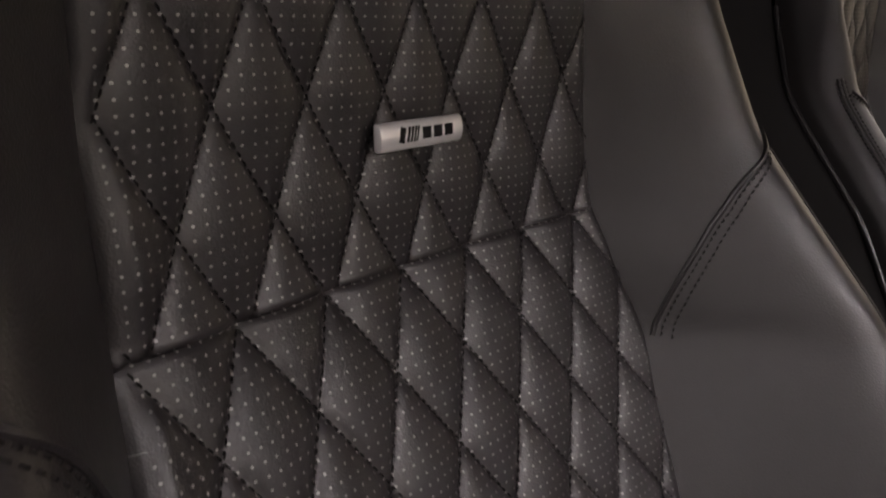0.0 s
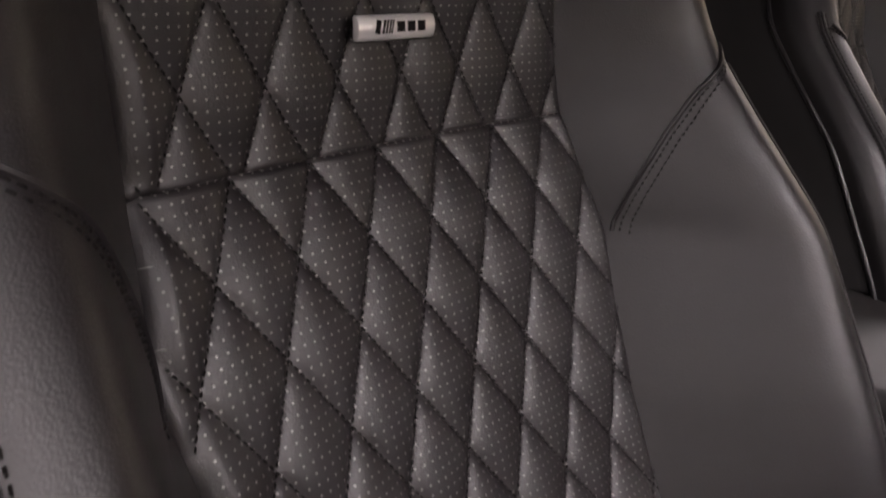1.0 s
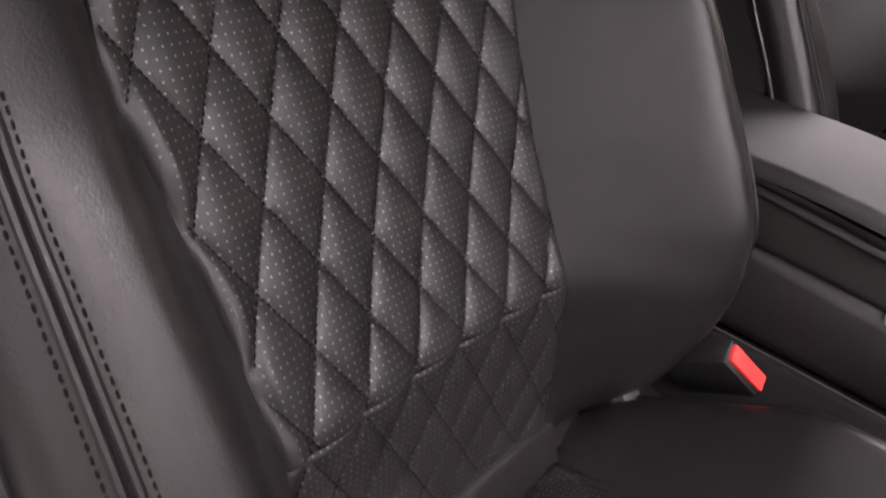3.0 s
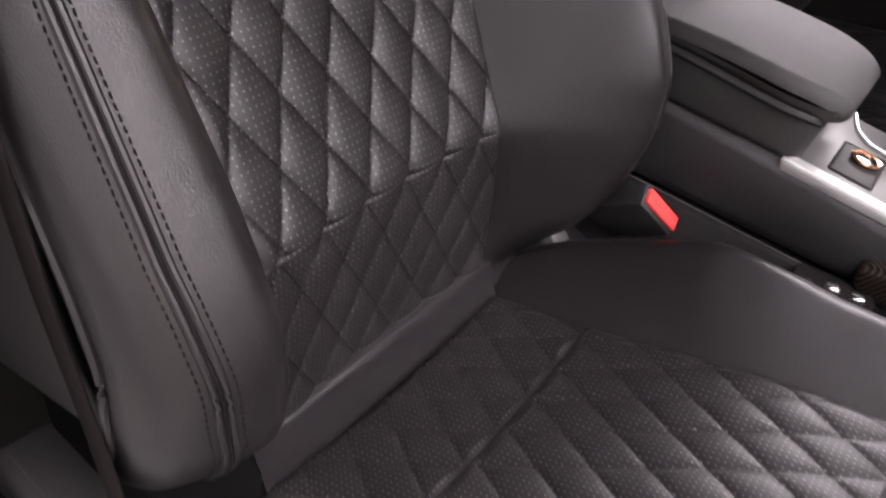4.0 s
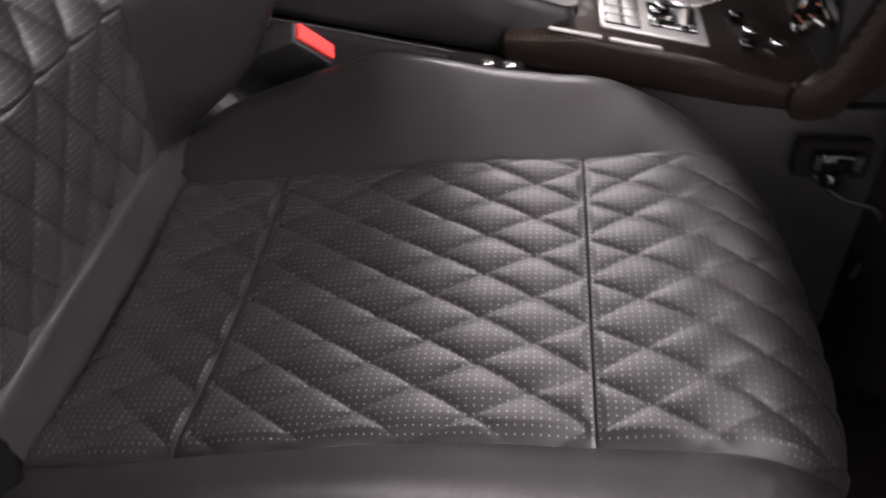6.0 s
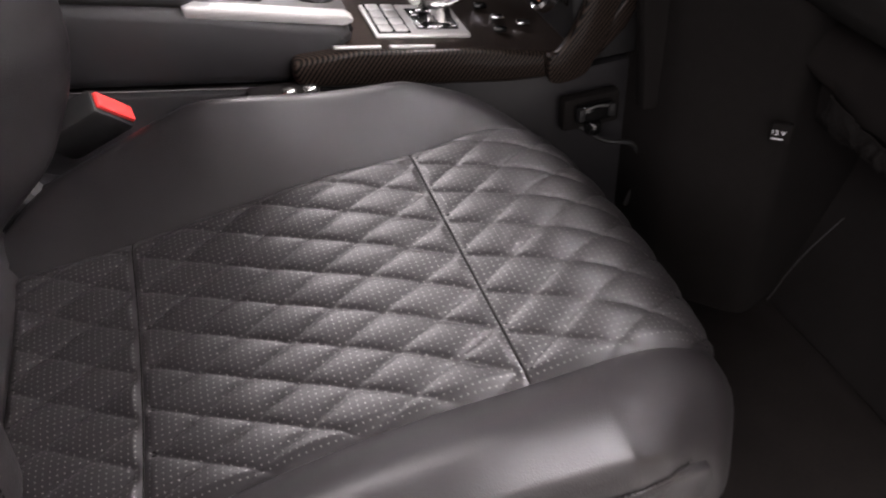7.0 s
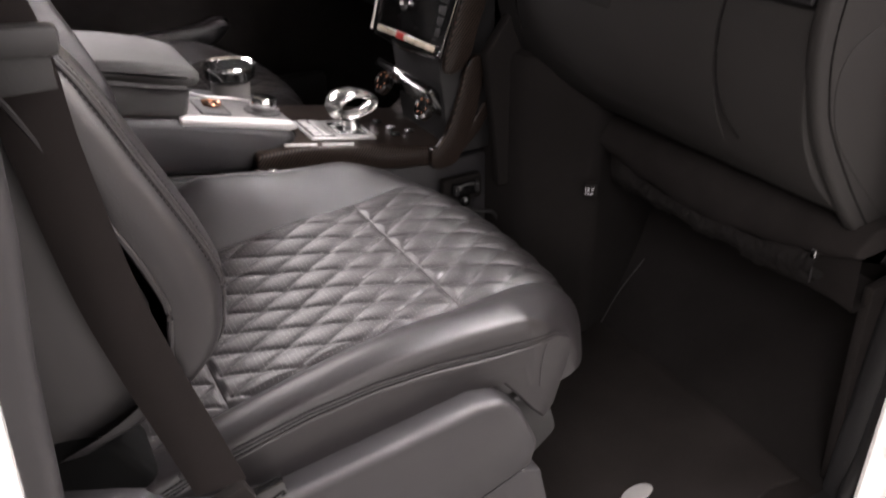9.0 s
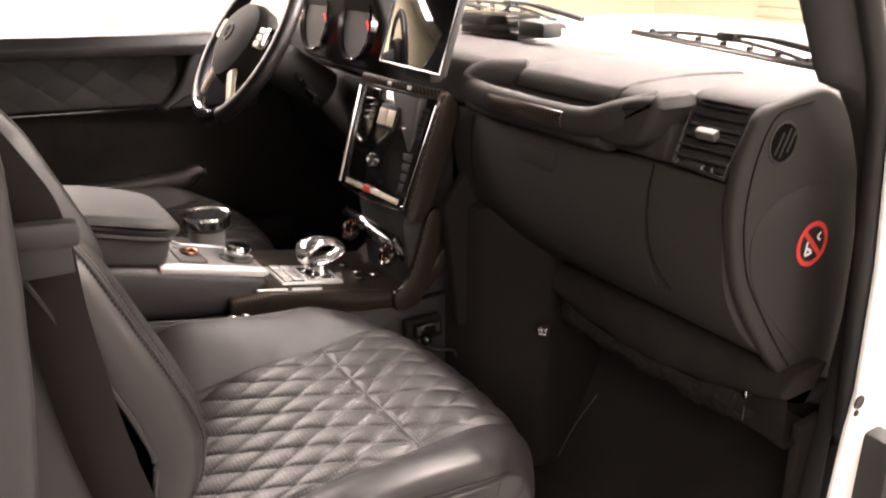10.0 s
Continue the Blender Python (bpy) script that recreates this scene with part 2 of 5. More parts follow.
def join(*pieces):
    """Several bmeshes as one."""
    bm = pieces[0]
    for other in pieces[1:]:
        me = bpy.data.meshes.new("joined")
        other.to_mesh(me)
        other.free()
        bm.from_mesh(me)
        bpy.data.meshes.remove(me)
    return bm


def grid_part(name, pts, material, parent, label="", uv=None, flip=False):
    """A sheet from an array of rows x columns x 3."""
    r, c = pts.shape[:2]
    k = np.arange((r - 1) * (c - 1))
    a = (k // (c - 1)) * c + k % (c - 1)
    faces = np.stack([a, a + 1, a + c + 1, a + c], 1)
    if flip:
        faces = faces[:, ::-1]
    return mesh_part(name, pts.reshape(-1, 3), faces, material, parent, label, True, None if uv is None else uv.reshape(-1, 2))


def text_part(name, body, size, material, m, parent, label=""):
    cu = bpy.data.curves.new(name, "FONT")
    cu.body, cu.size, cu.align_x, cu.align_y, cu.extrude = body, size, "CENTER", "CENTER", 0.0002
    tmp = bpy.data.objects.new(name, cu)
    me = bpy.data.meshes.new_from_object(tmp)
    bpy.data.objects.remove(tmp)
    me.materials.clear()
    me.materials.append(material)
    me.transform(m)
    ob = new(name, me)
    ob.parent = parent
    if label:
        tagged(ob, label)
    return ob


# ---- passenger seat ----
# Middle line of the back, x over z, and of the cushion, as a path in x and z.
BACK_Z = [0.30, 0.335, 0.368, 0.44, 0.53, 0.62, 0.70, 0.755, 0.83, 0.843, 0.86, 0.913, 1.0, 1.10]
BACK_X = [0.030, 0.004, -0.004, 0.004, 0.011, -0.030, -0.062, -0.083, -0.113, -0.121, -0.121, -0.124, -0.118, -0.10]
CREST_Z = [0.30, 0.34, 0.38, 0.418, 0.478, 0.52, 0.576, 0.618, 0.65, 0.704, 0.734, 0.766, 0.814, 0.86, 0.89, 0.977, 1.10]
CREST_X = [-0.06, -0.02, 0.03, 0.076, 0.111, 0.125, 0.128, 0.115, 0.102, 0.078, 0.065, 0.050, 0.015, -0.018, -0.038, -0.066, -0.085]
OUTER_X = [-0.06, -0.05, -0.03, 0.0, 0.085, 0.120, *CREST_X[6:]]
EDGE_Z = [0.30, 0.368, 0.53, 0.65, 0.76, 0.843, 0.91, 1.0, 1.1]
EDGE_Y = [0.175, 0.168, 0.158, 0.168, 0.186, 0.172, 0.165, 0.155, 0.15]
HALF_Z = [0.30, 0.36, 0.40, 0.43, 0.46, 0.50, 0.55, 0.75, 0.89, 0.98, 1.1]
HALF_Y = [0.235, 0.245, 0.256, 0.275, 0.297, 0.313, 0.318, 0.312, 0.295, 0.27, 0.24]


def ease(z, zs, xs):
    """A table read smoothly."""
    z = np.asarray(z, float)
    return (np.interp(z - 0.012, zs, xs) + np.interp(z - 0.006, zs, xs) + np.interp(z, zs, xs) + np.interp(z + 0.006, zs, xs) + np.interp(z + 0.012, zs, xs)) / 5


def back_x(z):
    return ease(z, BACK_Z, BACK_X)


def pillow(s, y, s0, ps, y0, py, power=0.22):
    """How far the quilting stands out, 0 on the sewn lines to 1 in the middle of a diamond. s0, y0: a crossing; ps, py: the diamond's length and width."""
    a, b = (y - y0) / py + (s - s0) / ps, (y - y0) / py - (s - s0) / ps
    fa, fb = np.abs(np.sin(np.pi * a)), np.abs(np.sin(np.pi * b))
    return (fa * fb) ** power


# stretches of the back's quilting: from z, to z, crossing z, crossing y, length (in z), width, depth, lean
BACK_QUILT = [(0.368, 0.53, 0.53, 0.0167, 0.080, 0.0529, 0.0062, 0.0), (0.53, 0.843, 0.7982, 0.0167, 0.0869, 0.0529, 0.0080, -0.024), (0.843, 1.10, 0.8835, 0.0142, 0.0955, 0.0510, 0.0080, -0.07)]


def back_edge(z, y):
    """Half width of the quilting; high up it reaches further out on the door's side."""
    return np.interp(z, EDGE_Z, EDGE_Y) + np.where(np.asarray(y) < 0, np.interp(z, [0.85, 1.02], [0.0, 0.020]), 0.0)


def back_point(z, y, quilt):
    """A point of the quilted back."""
    lo, hi, s0, y0, ps, py, deep, lean = quilt
    edge = back_edge(z, y)
    rim = np.clip((edge - np.abs(y)) / 0.012, 0, 1) ** 0.5
    gap = np.minimum(z - lo, hi - z)
    puff = deep * (pillow(z, y - lean * (z - s0), s0, ps, y0, py, 0.30) * rim + 0.55 * (1 - rim)) * (0.35 + 0.65 * rim) + 0.0018 * rim
    puff = puff - 0.0014 * np.clip(1 - gap / 0.0021, 0, 1)
    hollow = -0.010 * (1 - (np.abs(y) / edge) ** 2)
    x = back_x(z) + puff + hollow
    slope = (back_x(z + 0.004) - back_x(z - 0.004)) / 0.008
    return np.stack([x, y + 0 * x, z - puff * slope * 0.6], -1)


CUSH = smooth_line([(-0.005, 0.312), (0.02, 0.320), (0.075, 0.327), (0.13, 0.335), (0.25, 0.357), (0.34, 0.3685), (0.42, 0.371), (0.50, 0.379), (0.545, 0.374), (0.578, 0.356), (0.597, 0.322), (0.603, 0.27), (0.598, 0.20)], 10)
CUSH_S = np.r_[0, np.cumsum(np.hypot(*np.diff(CUSH, axis=0).T))]
CUSH_T = np.gradient(CUSH, CUSH_S, axis=0)
S_REAR = float(np.interp(0.013, CUSH[:60, 0], CUSH_S[:60]))
S_MID = float(np.interp(0.13, CUSH[:60, 0], CUSH_S[:60]))
S_FRONT = float(np.interp(0.421, CUSH[:80, 0], CUSH_S[:80]))
S_END = float(CUSH_S[-1])


def cush_base(s):
    """Place and normal of the cushion's middle line."""
    x, z = np.interp(s, CUSH_S, CUSH[:, 0]), np.interp(s, CUSH_S, CUSH[:, 1])
    tx, tz = np.interp(s, CUSH_S, CUSH_T[:, 0]), np.interp(s, CUSH_S, CUSH_T[:, 1])
    k = np.hypot(tx, tz)
    return x, z, -tz / k, tx / k


def cush_edge(s, y=0):
    return np.interp(s, [0.0, 0.137, 0.30, 0.43, 0.52, 0.58, 0.62, 0.66, 0.73], [0.178, 0.170, 0.166, 0.166, 0.170, 0.172, 0.162, 0.140, 0.110])


# from s, to s, crossing s, crossing y, length, width, depth
CUSH_QUILT = [(S_REAR, S_MID, S_MID, -0.008, 0.083, 0.0525, 0.0068, -0.12), (S_MID, S_FRONT, 0.428, -0.006, 0.0808, 0.0490, 0.0068, -0.098), (S_FRONT, S_END, 0.5105, -0.006, 0.084, 0.0508, 0.0058, 0.0)]


def cush_point(s, y, quilt):
    lo, hi, s0, y0, ps, py, deep, lean = quilt
    edge = cush_edge(s)
    rim = np.clip((edge - np.abs(y)) / 0.013, 0, 1) ** 0.8
    gap = np.minimum(s - lo, hi - s)
    ends = np.clip((gap - 0.0028) / 0.0050, 0, 1)
    ends = ends * ends * (3 - 2 * ends)
    puff = deep * (pillow(s, y - lean * (s - s0), s0, ps, y0, py) * ends + 0.62 * (1 - ends)) * (0.25 + 0.75 * rim) + 0.0018 * rim
    puff = puff - 0.0010 * np.clip(1 - gap / 0.0016, 0, 1)
    x, z, nx, nz = cush_base(s)
    # the middle lies a little lower than the sides, and the front edge bows forward
    sag = -0.010 * (1 - (y / 0.17) ** 2) * np.clip((0.45 - x) / 0.2, 0, 1) + 0.004
    h = puff + sag
    bow = -0.020 * (np.abs(y) / 0.2) ** 2 * np.clip((x - 0.45) / 0.12, 0, 1)
    return np.stack([x + nx * h + bow, y + 0 * x, z + nz * h], -1)


def quilted(name, point, quilt, edge, fine, parent, label):
    """One sewn field, as a sheet with its map in metres, and the stitches along its seams."""
    lo, hi = quilt[:2]
    n_s, n_y = int((hi - lo) / fine) + 2, int(0.34 / fine)
    s = np.linspace(lo, hi, n_s)[:, None]
    k = np.linspace(-1, 1, n_y)[None, :]
    y = k * edge(s + 0 * k, k + 0 * s)
    s = s + 0 * y
    # the holes stop short of the side seams
    margin = edge(s, y) - 0.006
    u = np.where(np.abs(y) > margin, np.sign(y) * np.round(margin / 0.0056) * 0.0056, y)
    ob = grid_part(name, point(s, y, quilt), PERFORATED, parent, label, np.stack([u, s], -1), flip=True)
    # stitches
    _, _, s0, y0, ps, py, _, lean = quilt
    verts, faces = [], []
    for sign in (1, -1):
        for line in range(-14, 15):
            step = 0.0046
            length = math.hypot(ps, py) / 1.0
            for t in np.arange(-30, 30, step / length):
                sc, yc = s0 + ps * t, y0 + py * (line - sign * t) + lean * ps * t
                if not (lo + 0.003 < sc < hi - 0.003) or abs(yc) > float(edge(np.array(sc), np.array(yc))) - 0.004:
                    continue
                dt = 0.0016 / length
                ends = point(np.array([sc - ps * dt, sc + ps * dt]), np.array([yc + (sign * py - lean * ps) * dt, yc - (sign * py - lean * ps) * dt]), quilt)
                a, b = Vector(ends[0]), Vector(ends[1])
                d = (b - a).normalized()
                w = d.cross(Vector((1, 0, 0.3))).normalized() * 0.0004
                u = d.cross(w).normalized() * 0.0007
                if u.dot(Vector((0.7, 0, 0.7))) < 0:
                    u = -u
                lift = u.normalized() * quilt[6] * 0.40
                a, b = a + lift, b + lift
                i = len(verts)
                verts += [a - w, a + w, b + w, b - w, (a + b) / 2 + u - w, (a + b) / 2 + u + w]
                faces += [(i, i + 1, i + 5, i + 4), (i + 4, i + 5, i + 2, i + 3), (i, i + 4, i + 3), (i + 1, i + 2, i + 5)]
    if verts:
        tagged(mesh_part("stitching", verts, faces, THREAD, ob, "dark sewn thread", False), kind="stuff")
    return ob


def stitch_row(path, step, size, parent, name="stitching", out=(0, 0, 1), material=None):
    """A row of short sewn stitches along a path."""
    path = np.asarray(path, float)
    run = np.r_[0, np.cumsum(np.linalg.norm(np.diff(path, axis=0), axis=1))]
    verts, faces = [], []
    out = Vector(out).normalized()
    for s in np.arange(step / 2, run[-1], step):
        a, b = (Vector([np.interp(v, run, path[:, k]) for k in range(3)]) for v in (s - step * 0.33, s + step * 0.33))
        d = (b - a).normalized()
        w = d.cross(out).normalized() * size
        u = out * size * 1.2
        i = len(verts)
        verts += [a - w, a + w, b + w, b - w, (a + b) / 2 + u - w, (a + b) / 2 + u + w]
        faces += [(i, i + 1, i + 5, i + 4), (i + 4, i + 5, i + 2, i + 3), (i, i + 4, i + 3), (i + 1, i + 2, i + 5)]
    return tagged(mesh_part(name, verts, faces, material or THREAD, parent, "", False), kind="stuff")


def back_bolster(side, parent):
    """The raised side of the back, from the quilting's edge round to the piping. side: 1 inner, -1 outer."""
    rows = []
    zs = np.linspace(0.335 if side > 0 else 0.432, 1.10, 90)
    for z in zs:
        e, half = float(back_edge(z, side)), float(ease(z, HALF_Z, HALF_Y))
        x0, xc = float(back_x(z)), float(ease(z, CREST_Z, CREST_X if side > 0 else OUTER_X))
        p = max(xc - x0, 0.004)
        mid = e + (half - e) * 0.62
        line = smooth_line([(e - 0.004, x0 - 0.006), (e, x0 + 0.002), (e + (mid - e) * 0.42, x0 + p * 0.50), (e + (mid - e) * 0.85, x0 + p * 0.95), (mid + 0.012, x0 + p * 0.995), (half - 0.010, x0 + p - 0.016), (half, x0 + p - 0.036), (half - 0.001, x0 + p - 0.058)], 5)
        rows.append([(x, side * y, z) for y, x in line])
    pts = np.array(rows)
    ob = grid_part("bolster", pts, LEATHER, parent, "smooth black leather side bolster", flip=side > 0)
    m = pts.shape[1]
    # double-stitched seam that runs down the bolster behind its crest
    # it draws in towards the crest low down
    def column(shift):
        out = []
        for z, row in zip(zs[:64], pts[:64]):
            c = 23 + shift - 2.2 * min(max((0.64 - z) / 0.22, 0), 1)
            out.append([np.interp(c, np.arange(m), row[:, k]) for k in range(3)])
        return np.array(out)

    normal = (0.75, side * 0.65, 0)
    part("seam", tube(column(0) + np.array([0.0004, side * 0.0004, 0]), 0.0013, 6), THREAD, ob)
    for shift in (-0.35, 0.35):
        part("seam_roll", tube(column(shift) + np.array([0.0002, side * 0.0002, 0]), 0.0022, 8), LEATHER, ob)
    for shift in (-1, 1):
        stitch_row(column(shift) + np.array([0.0004, side * 0.0004, 0]), 0.0050, 0.00055, ob, out=normal)
    part("piping", tube(pts[0 if side > 0 else 11:74, m - 1] + np.array([0.001, side * 0.0015, 0]), 0.0028, 7), LEATHER, ob)
    # dark cord put in for the shadow gap at the panel's edge
    part("piping", tube(pts[:, 2] + np.array([-0.001, -side * 0.001, 0]), 0.0011, 6), THREAD, ob)
    return pts


SEAM_X = [0.02, 0.10, 0.18, 0.25, 0.32, 0.37, 0.41, 0.45, 0.49, 0.515]
SEAM_TOP = [0.358, 0.382, 0.397, 0.403, 0.401, 0.395, 0.391, 0.387, 0.380, 0.366]


def cush_bolster(side, parent):
    """The raised side of the cushion with its skirt."""
    stop = S_END if side > 0 else float(np.interp(-0.300, -CUSH[90:, 1], CUSH_S[90:]))
    ss = np.linspace(0.012, stop, 80)
    rise_x = [-0.01, 0.02, 0.05, 0.12, 0.176, 0.23, 0.29, 0.34, 0.39, 0.43, 0.46, 0.50, 0.53, 0.56, 0.60]
    rise_h = [0.018, 0.036, 0.052, 0.066, 0.076, 0.085, 0.068, 0.0515, 0.046, 0.044, 0.036, 0.020, 0.010, 0.004, 0.002]
    if side < 0:
        rise_x = [-0.01, 0.02, 0.11, 0.20, 0.29, 0.37, 0.44, 0.50, 0.55, 0.60]
        rise_h = [0.036, 0.046, 0.061, 0.063, 0.060, 0.053, 0.046, 0.026, 0.012, 0.006]
    rows = []
    for s in ss:
        x, z, nx, nz = cush_base(s)
        h, e = float(ease(x, rise_x, rise_h)), float(cush_edge(s))
        out = float(np.interp(x, [0, 0.45, 0.53, 0.6], [0.285, 0.280, 0.275 if side < 0 else 0.268, 0.262 if side < 0 else 0.25]))
        if side > 0 and x < 0.11:
            # the inner side starts as a rounded point beside the seat back
            tip = math.sqrt(max(0.0, 1 - ((0.11 - x) / 0.115) ** 2))
            out = e + 0.012 + (out - e - 0.012) * tip
        mid = e + (out - e) * 0.62
        line = [(e - 0.005, -0.001), (e + 0.0005, 0.0060), (e + (mid - e) * 0.5, 0.004 + h * 0.56), (mid, h), (out - 0.022, h - 0.002), (out - 0.006, h - 0.014), (out, h - 0.032), (out + 0.004, h - 0.060), (out + 0.002, h - 0.095)]
        if side < 0:
            line[4:] = [(out - 0.012, h + 0.001), (out - 0.002, h - 0.007), (out + 0.002, h - 0.024), (out + 0.002, h - 0.055), (out, h - 0.095)]
        line = smooth_line(line, 5)
        fwd = np.clip((x - 0.45) / 0.12, 0, 1)
        tuck = 0.030 if side < 0 else 0.0
        rows.append([(x + nx * v - (0.020 * (min(y, 0.3) / 0.2) ** 2 + tuck * (max(y - 0.19, 0) / 0.06) ** 1.3) * fwd, side * y, z + nz * v) for y, v in line])
    pts = np.array(rows)
    ob = grid_part("cushion_bolster", pts, LEATHER, parent, "smooth black leather cushion bolster", flip=side < 0)
    # the sewn edge that runs along the side, level with SEAM_TOP on the door's side
    def edge_line(drop):
        out = []
        for row in pts[4:70]:
            z = float(np.interp(row[20, 0], SEAM_X, SEAM_TOP)) - drop if side < 0 else row[29, 2] - drop
            tail = row[20:][::-1]
            out.append([np.interp(z, tail[:, 2], tail[:, k]) for k in range(3)])
        return np.array(out) + np.array([0, side * 0.0008, 0])

    part("seam", tube(edge_line(0.0), 0.0012, 6), THREAD, ob)
    for drop in (-0.0035, 0.0035):
        part("seam_roll", tube(edge_line(drop * 0.45), 0.0014, 6), LEATHER, ob)
        stitch_row(edge_line(drop), 0.0046, 0.0005, ob, out=(0, side, 0.5))
    part("piping", tube(pts[:, 2] + np.array([0, -side * 0.001, -0.0022]), 0.0009, 6), THREAD, ob)


def build_seat():
    seat = thing("front_seat", "black quilted leather front car seat with smooth bolsters", "car seat", "front seats")
    names = ("lower_back_field", "middle_back_field", "upper_back_field")
    for name, q in zip(names, BACK_QUILT):
        quilted(name, back_point, q, back_edge, 0.0021, seat, "perforated black leather quilted in diamonds")
    for name, q in zip(("rear_cushion_field", "cushion_field", "front_cushion_field"), CUSH_QUILT):
        quilted(name, cush_point, q, cush_edge, 0.0021, seat, "perforated black leather quilted in diamonds")
    # plain leather strip between back and cushion
    strip = smooth_line([(-0.006, 0.372), (0.002, 0.366), (0.008, 0.345), (0.014, 0.322), (0.004, 0.306)], 5)
    part("lower_strip", prism(list(map(tuple, strip)) + [(-0.03, 0.31), (-0.03, 0.37)], "y", -0.172, 0.178, 0.0), LEATHER, seat, "plain black leather strip")
    for z in (0.53, 0.843):
        y = np.linspace(-1, 1, 40) * float(np.interp(z, EDGE_Z, EDGE_Y))
        path = np.stack([back_x(z) - 0.010 * (1 - (y / 0.17) ** 2) + 0.0012 + 0 * y, y, z + 0 * y], -1)
        part("cross_seam", tube(path, 0.0010, 6), LEATHER, seat)
    for s in (S_MID, S_FRONT):
        y = np.linspace(-1, 1, 40) * float(cush_edge(np.array(s)))
        q = CUSH_QUILT[1]
        path = cush_point(np.full(40, s), y, q)
        part("cross_seam", tube(path + np.array([0, 0, 0.0001]), 0.0010, 6), THREAD, seat)
    inner, outer = back_bolster(1, seat), back_bolster(-1, seat)
    # slanting double seam on the inner bolster, and its twin
    for side in (1, -1):
        rows = inner if side > 0 else outer

        def on_bolster(y, z):
            k = (z - rows[0][0][2]) / (1.10 - rows[0][0][2]) * (len(rows) - 1)
            i = int(k)
            lo, hi = (np.interp(abs(y), np.abs(r[:29, 1]), r[:29, 0]) for r in (rows[i], rows[i + 1]))
            return lo + (hi - lo) * (k - i)

        run = [(side * y, z) for y, z in smooth_line([(0.188, 0.757), (0.194, 0.784), (0.203, 0.812), (0.215, 0.840), (0.231, 0.866), (0.264, 0.892)], 9)]
        snapped = np.array([(on_bolster(y, z) + 0.0008, y, z) for y, z in run])
        part("slanting_seam", tube(snapped, 0.0018, 6), LEATHER, seat)
        for up in (-0.0026, -0.0060):
            twin = np.array([(on_bolster(y - side * up * 0.85, z + up * 0.45) + 0.0006, y - side * up * 0.85, z + up * 0.45) for y, z in run])
            stitch_row(twin, 0.0048, 0.0006, seat, out=(1, 0, 0.2))
    # back shell
    ring = []
    for z in np.linspace(0.30, 1.10, 30):
        half = float(ease(z, HALF_Z, HALF_Y)) - 0.010
        xf = max(float(ease(z, CREST_Z, CREST_X)) - 0.062, float(back_x(z)) - 0.02)
        xb = -0.13 - 0.22 * (z - 0.3)
        ring.append([(xf - 0.006, -half + 0.010, z), (xf - 0.016, -half + 0.006, z), (xb + 0.03, -half + 0.008, z), (xb, -half + 0.03, z), (xb - 0.01, 0, z), (xb, half - 0.03, z), (xb + 0.03, half + 0.001, z), (xf - 0.03, half + 0.003, z), (xf, half, z)])
    grid_part("back_shell", np.array(ring), SHELL_GREY, seat, "matt black seat back shell")
    lid = np.array([ring[-1], [(p[0] * 0.3 - 0.12, p[1] * 0.2, 1.125) for p in ring[-1]]])
    grid_part("top_cap", lid, LEATHER, seat)
    for side in (1, -1):
        cush_bolster(side, seat)
    # cushion base and skirts
    # near-black block put in for the shade between outer bolster and cushion
    part("gap_filler", prism([(-0.10, 0.33), (0.035, 0.335), (0.038, 0.380), (0.012, 0.425), (-0.03, 0.46), (-0.10, 0.48)], "y", -0.272, -0.190, 0.012, 3), DEEP_BLACK, seat, "black block standing for the shade below the bolster")
    part("cushion_base", prism([(-0.02, 0.29), (0.40, 0.315), (0.495, 0.285), (0.515, 0.21), (0.46, 0.17), (0.0, 0.15)], "y", -0.258, 0.258, 0.012), SHELL, seat, "matt black seat base")
    for side in (-1, 1):
        lo, hi = sorted((side * 0.2868, side * 0.262))
        upper = [(x, z - 0.005) for x, z in zip(SEAM_X, SEAM_TOP)]
        skirt = prism(upper + [(0.520, 0.346), (0.512, 0.319), (0.492, 0.274), (0.474, 0.262), (0.452, 0.288), (0.434, 0.314), (0.410, 0.345), (0.353, 0.350), (0.263, 0.342), (0.153, 0.328), (0.02, 0.315)], "y", lo, hi, 0.0035, 3)
        for q in skirt.verts:
            q.co.y -= side * 0.28 * max(0.0, q.co.x - 0.44)
        part("skirt", skirt, LEATHER, seat, "plain black leather skirt")
        lo, hi = sorted((side * 0.318, side * 0.255))
        part("side_cover", prism([(-0.10, 0.42), (-0.06, 0.405), (0.0, 0.380), (0.07, 0.346), (0.14, 0.333), (0.355, 0.356), (0.39, 0.350), (0.415, 0.325), (0.440, 0.270), (0.432, 0.238), (0.25, 0.180), (-0.10, 0.12)], "y", lo, hi, 0.010, 3), PLASTIC, seat, "grey-black plastic seat side cover")
        if side < 0:
            part("edge_ridge", tube(smooth_line([(-0.09, -0.306, 0.418), (-0.047, -0.3060, 0.400), (-0.007, -0.3050, 0.3835), (0.023, -0.3062, 0.3692), (0.060, -0.306, 0.353)], 5), 0.0010, 6), SHELL_GREY, seat, "thin edge of the side cover")
            for joint in ([(-0.095, -0.3182, 0.392), (-0.042, -0.3182, 0.371), (-0.003, -0.3182, 0.3565), (0.015, -0.3182, 0.352), (0.030, -0.3178, 0.3555), (0.039, -0.3140, 0.3592), (0.047, -0.298, 0.3596)], [(-0.002, -0.3182, 0.310), (0.018, -0.3182, 0.318), (0.033, -0.3182, 0.335), (0.046, -0.310, 0.3485), (0.055, -0.299, 0.3542)]):
                part("cover_joint", tube(smooth_line(joint, 5), 0.0012, 6), DEEP_BLACK, seat, "dark joint in the side cover")
        lo, hi = sorted((side * 0.308, side * 0.25))
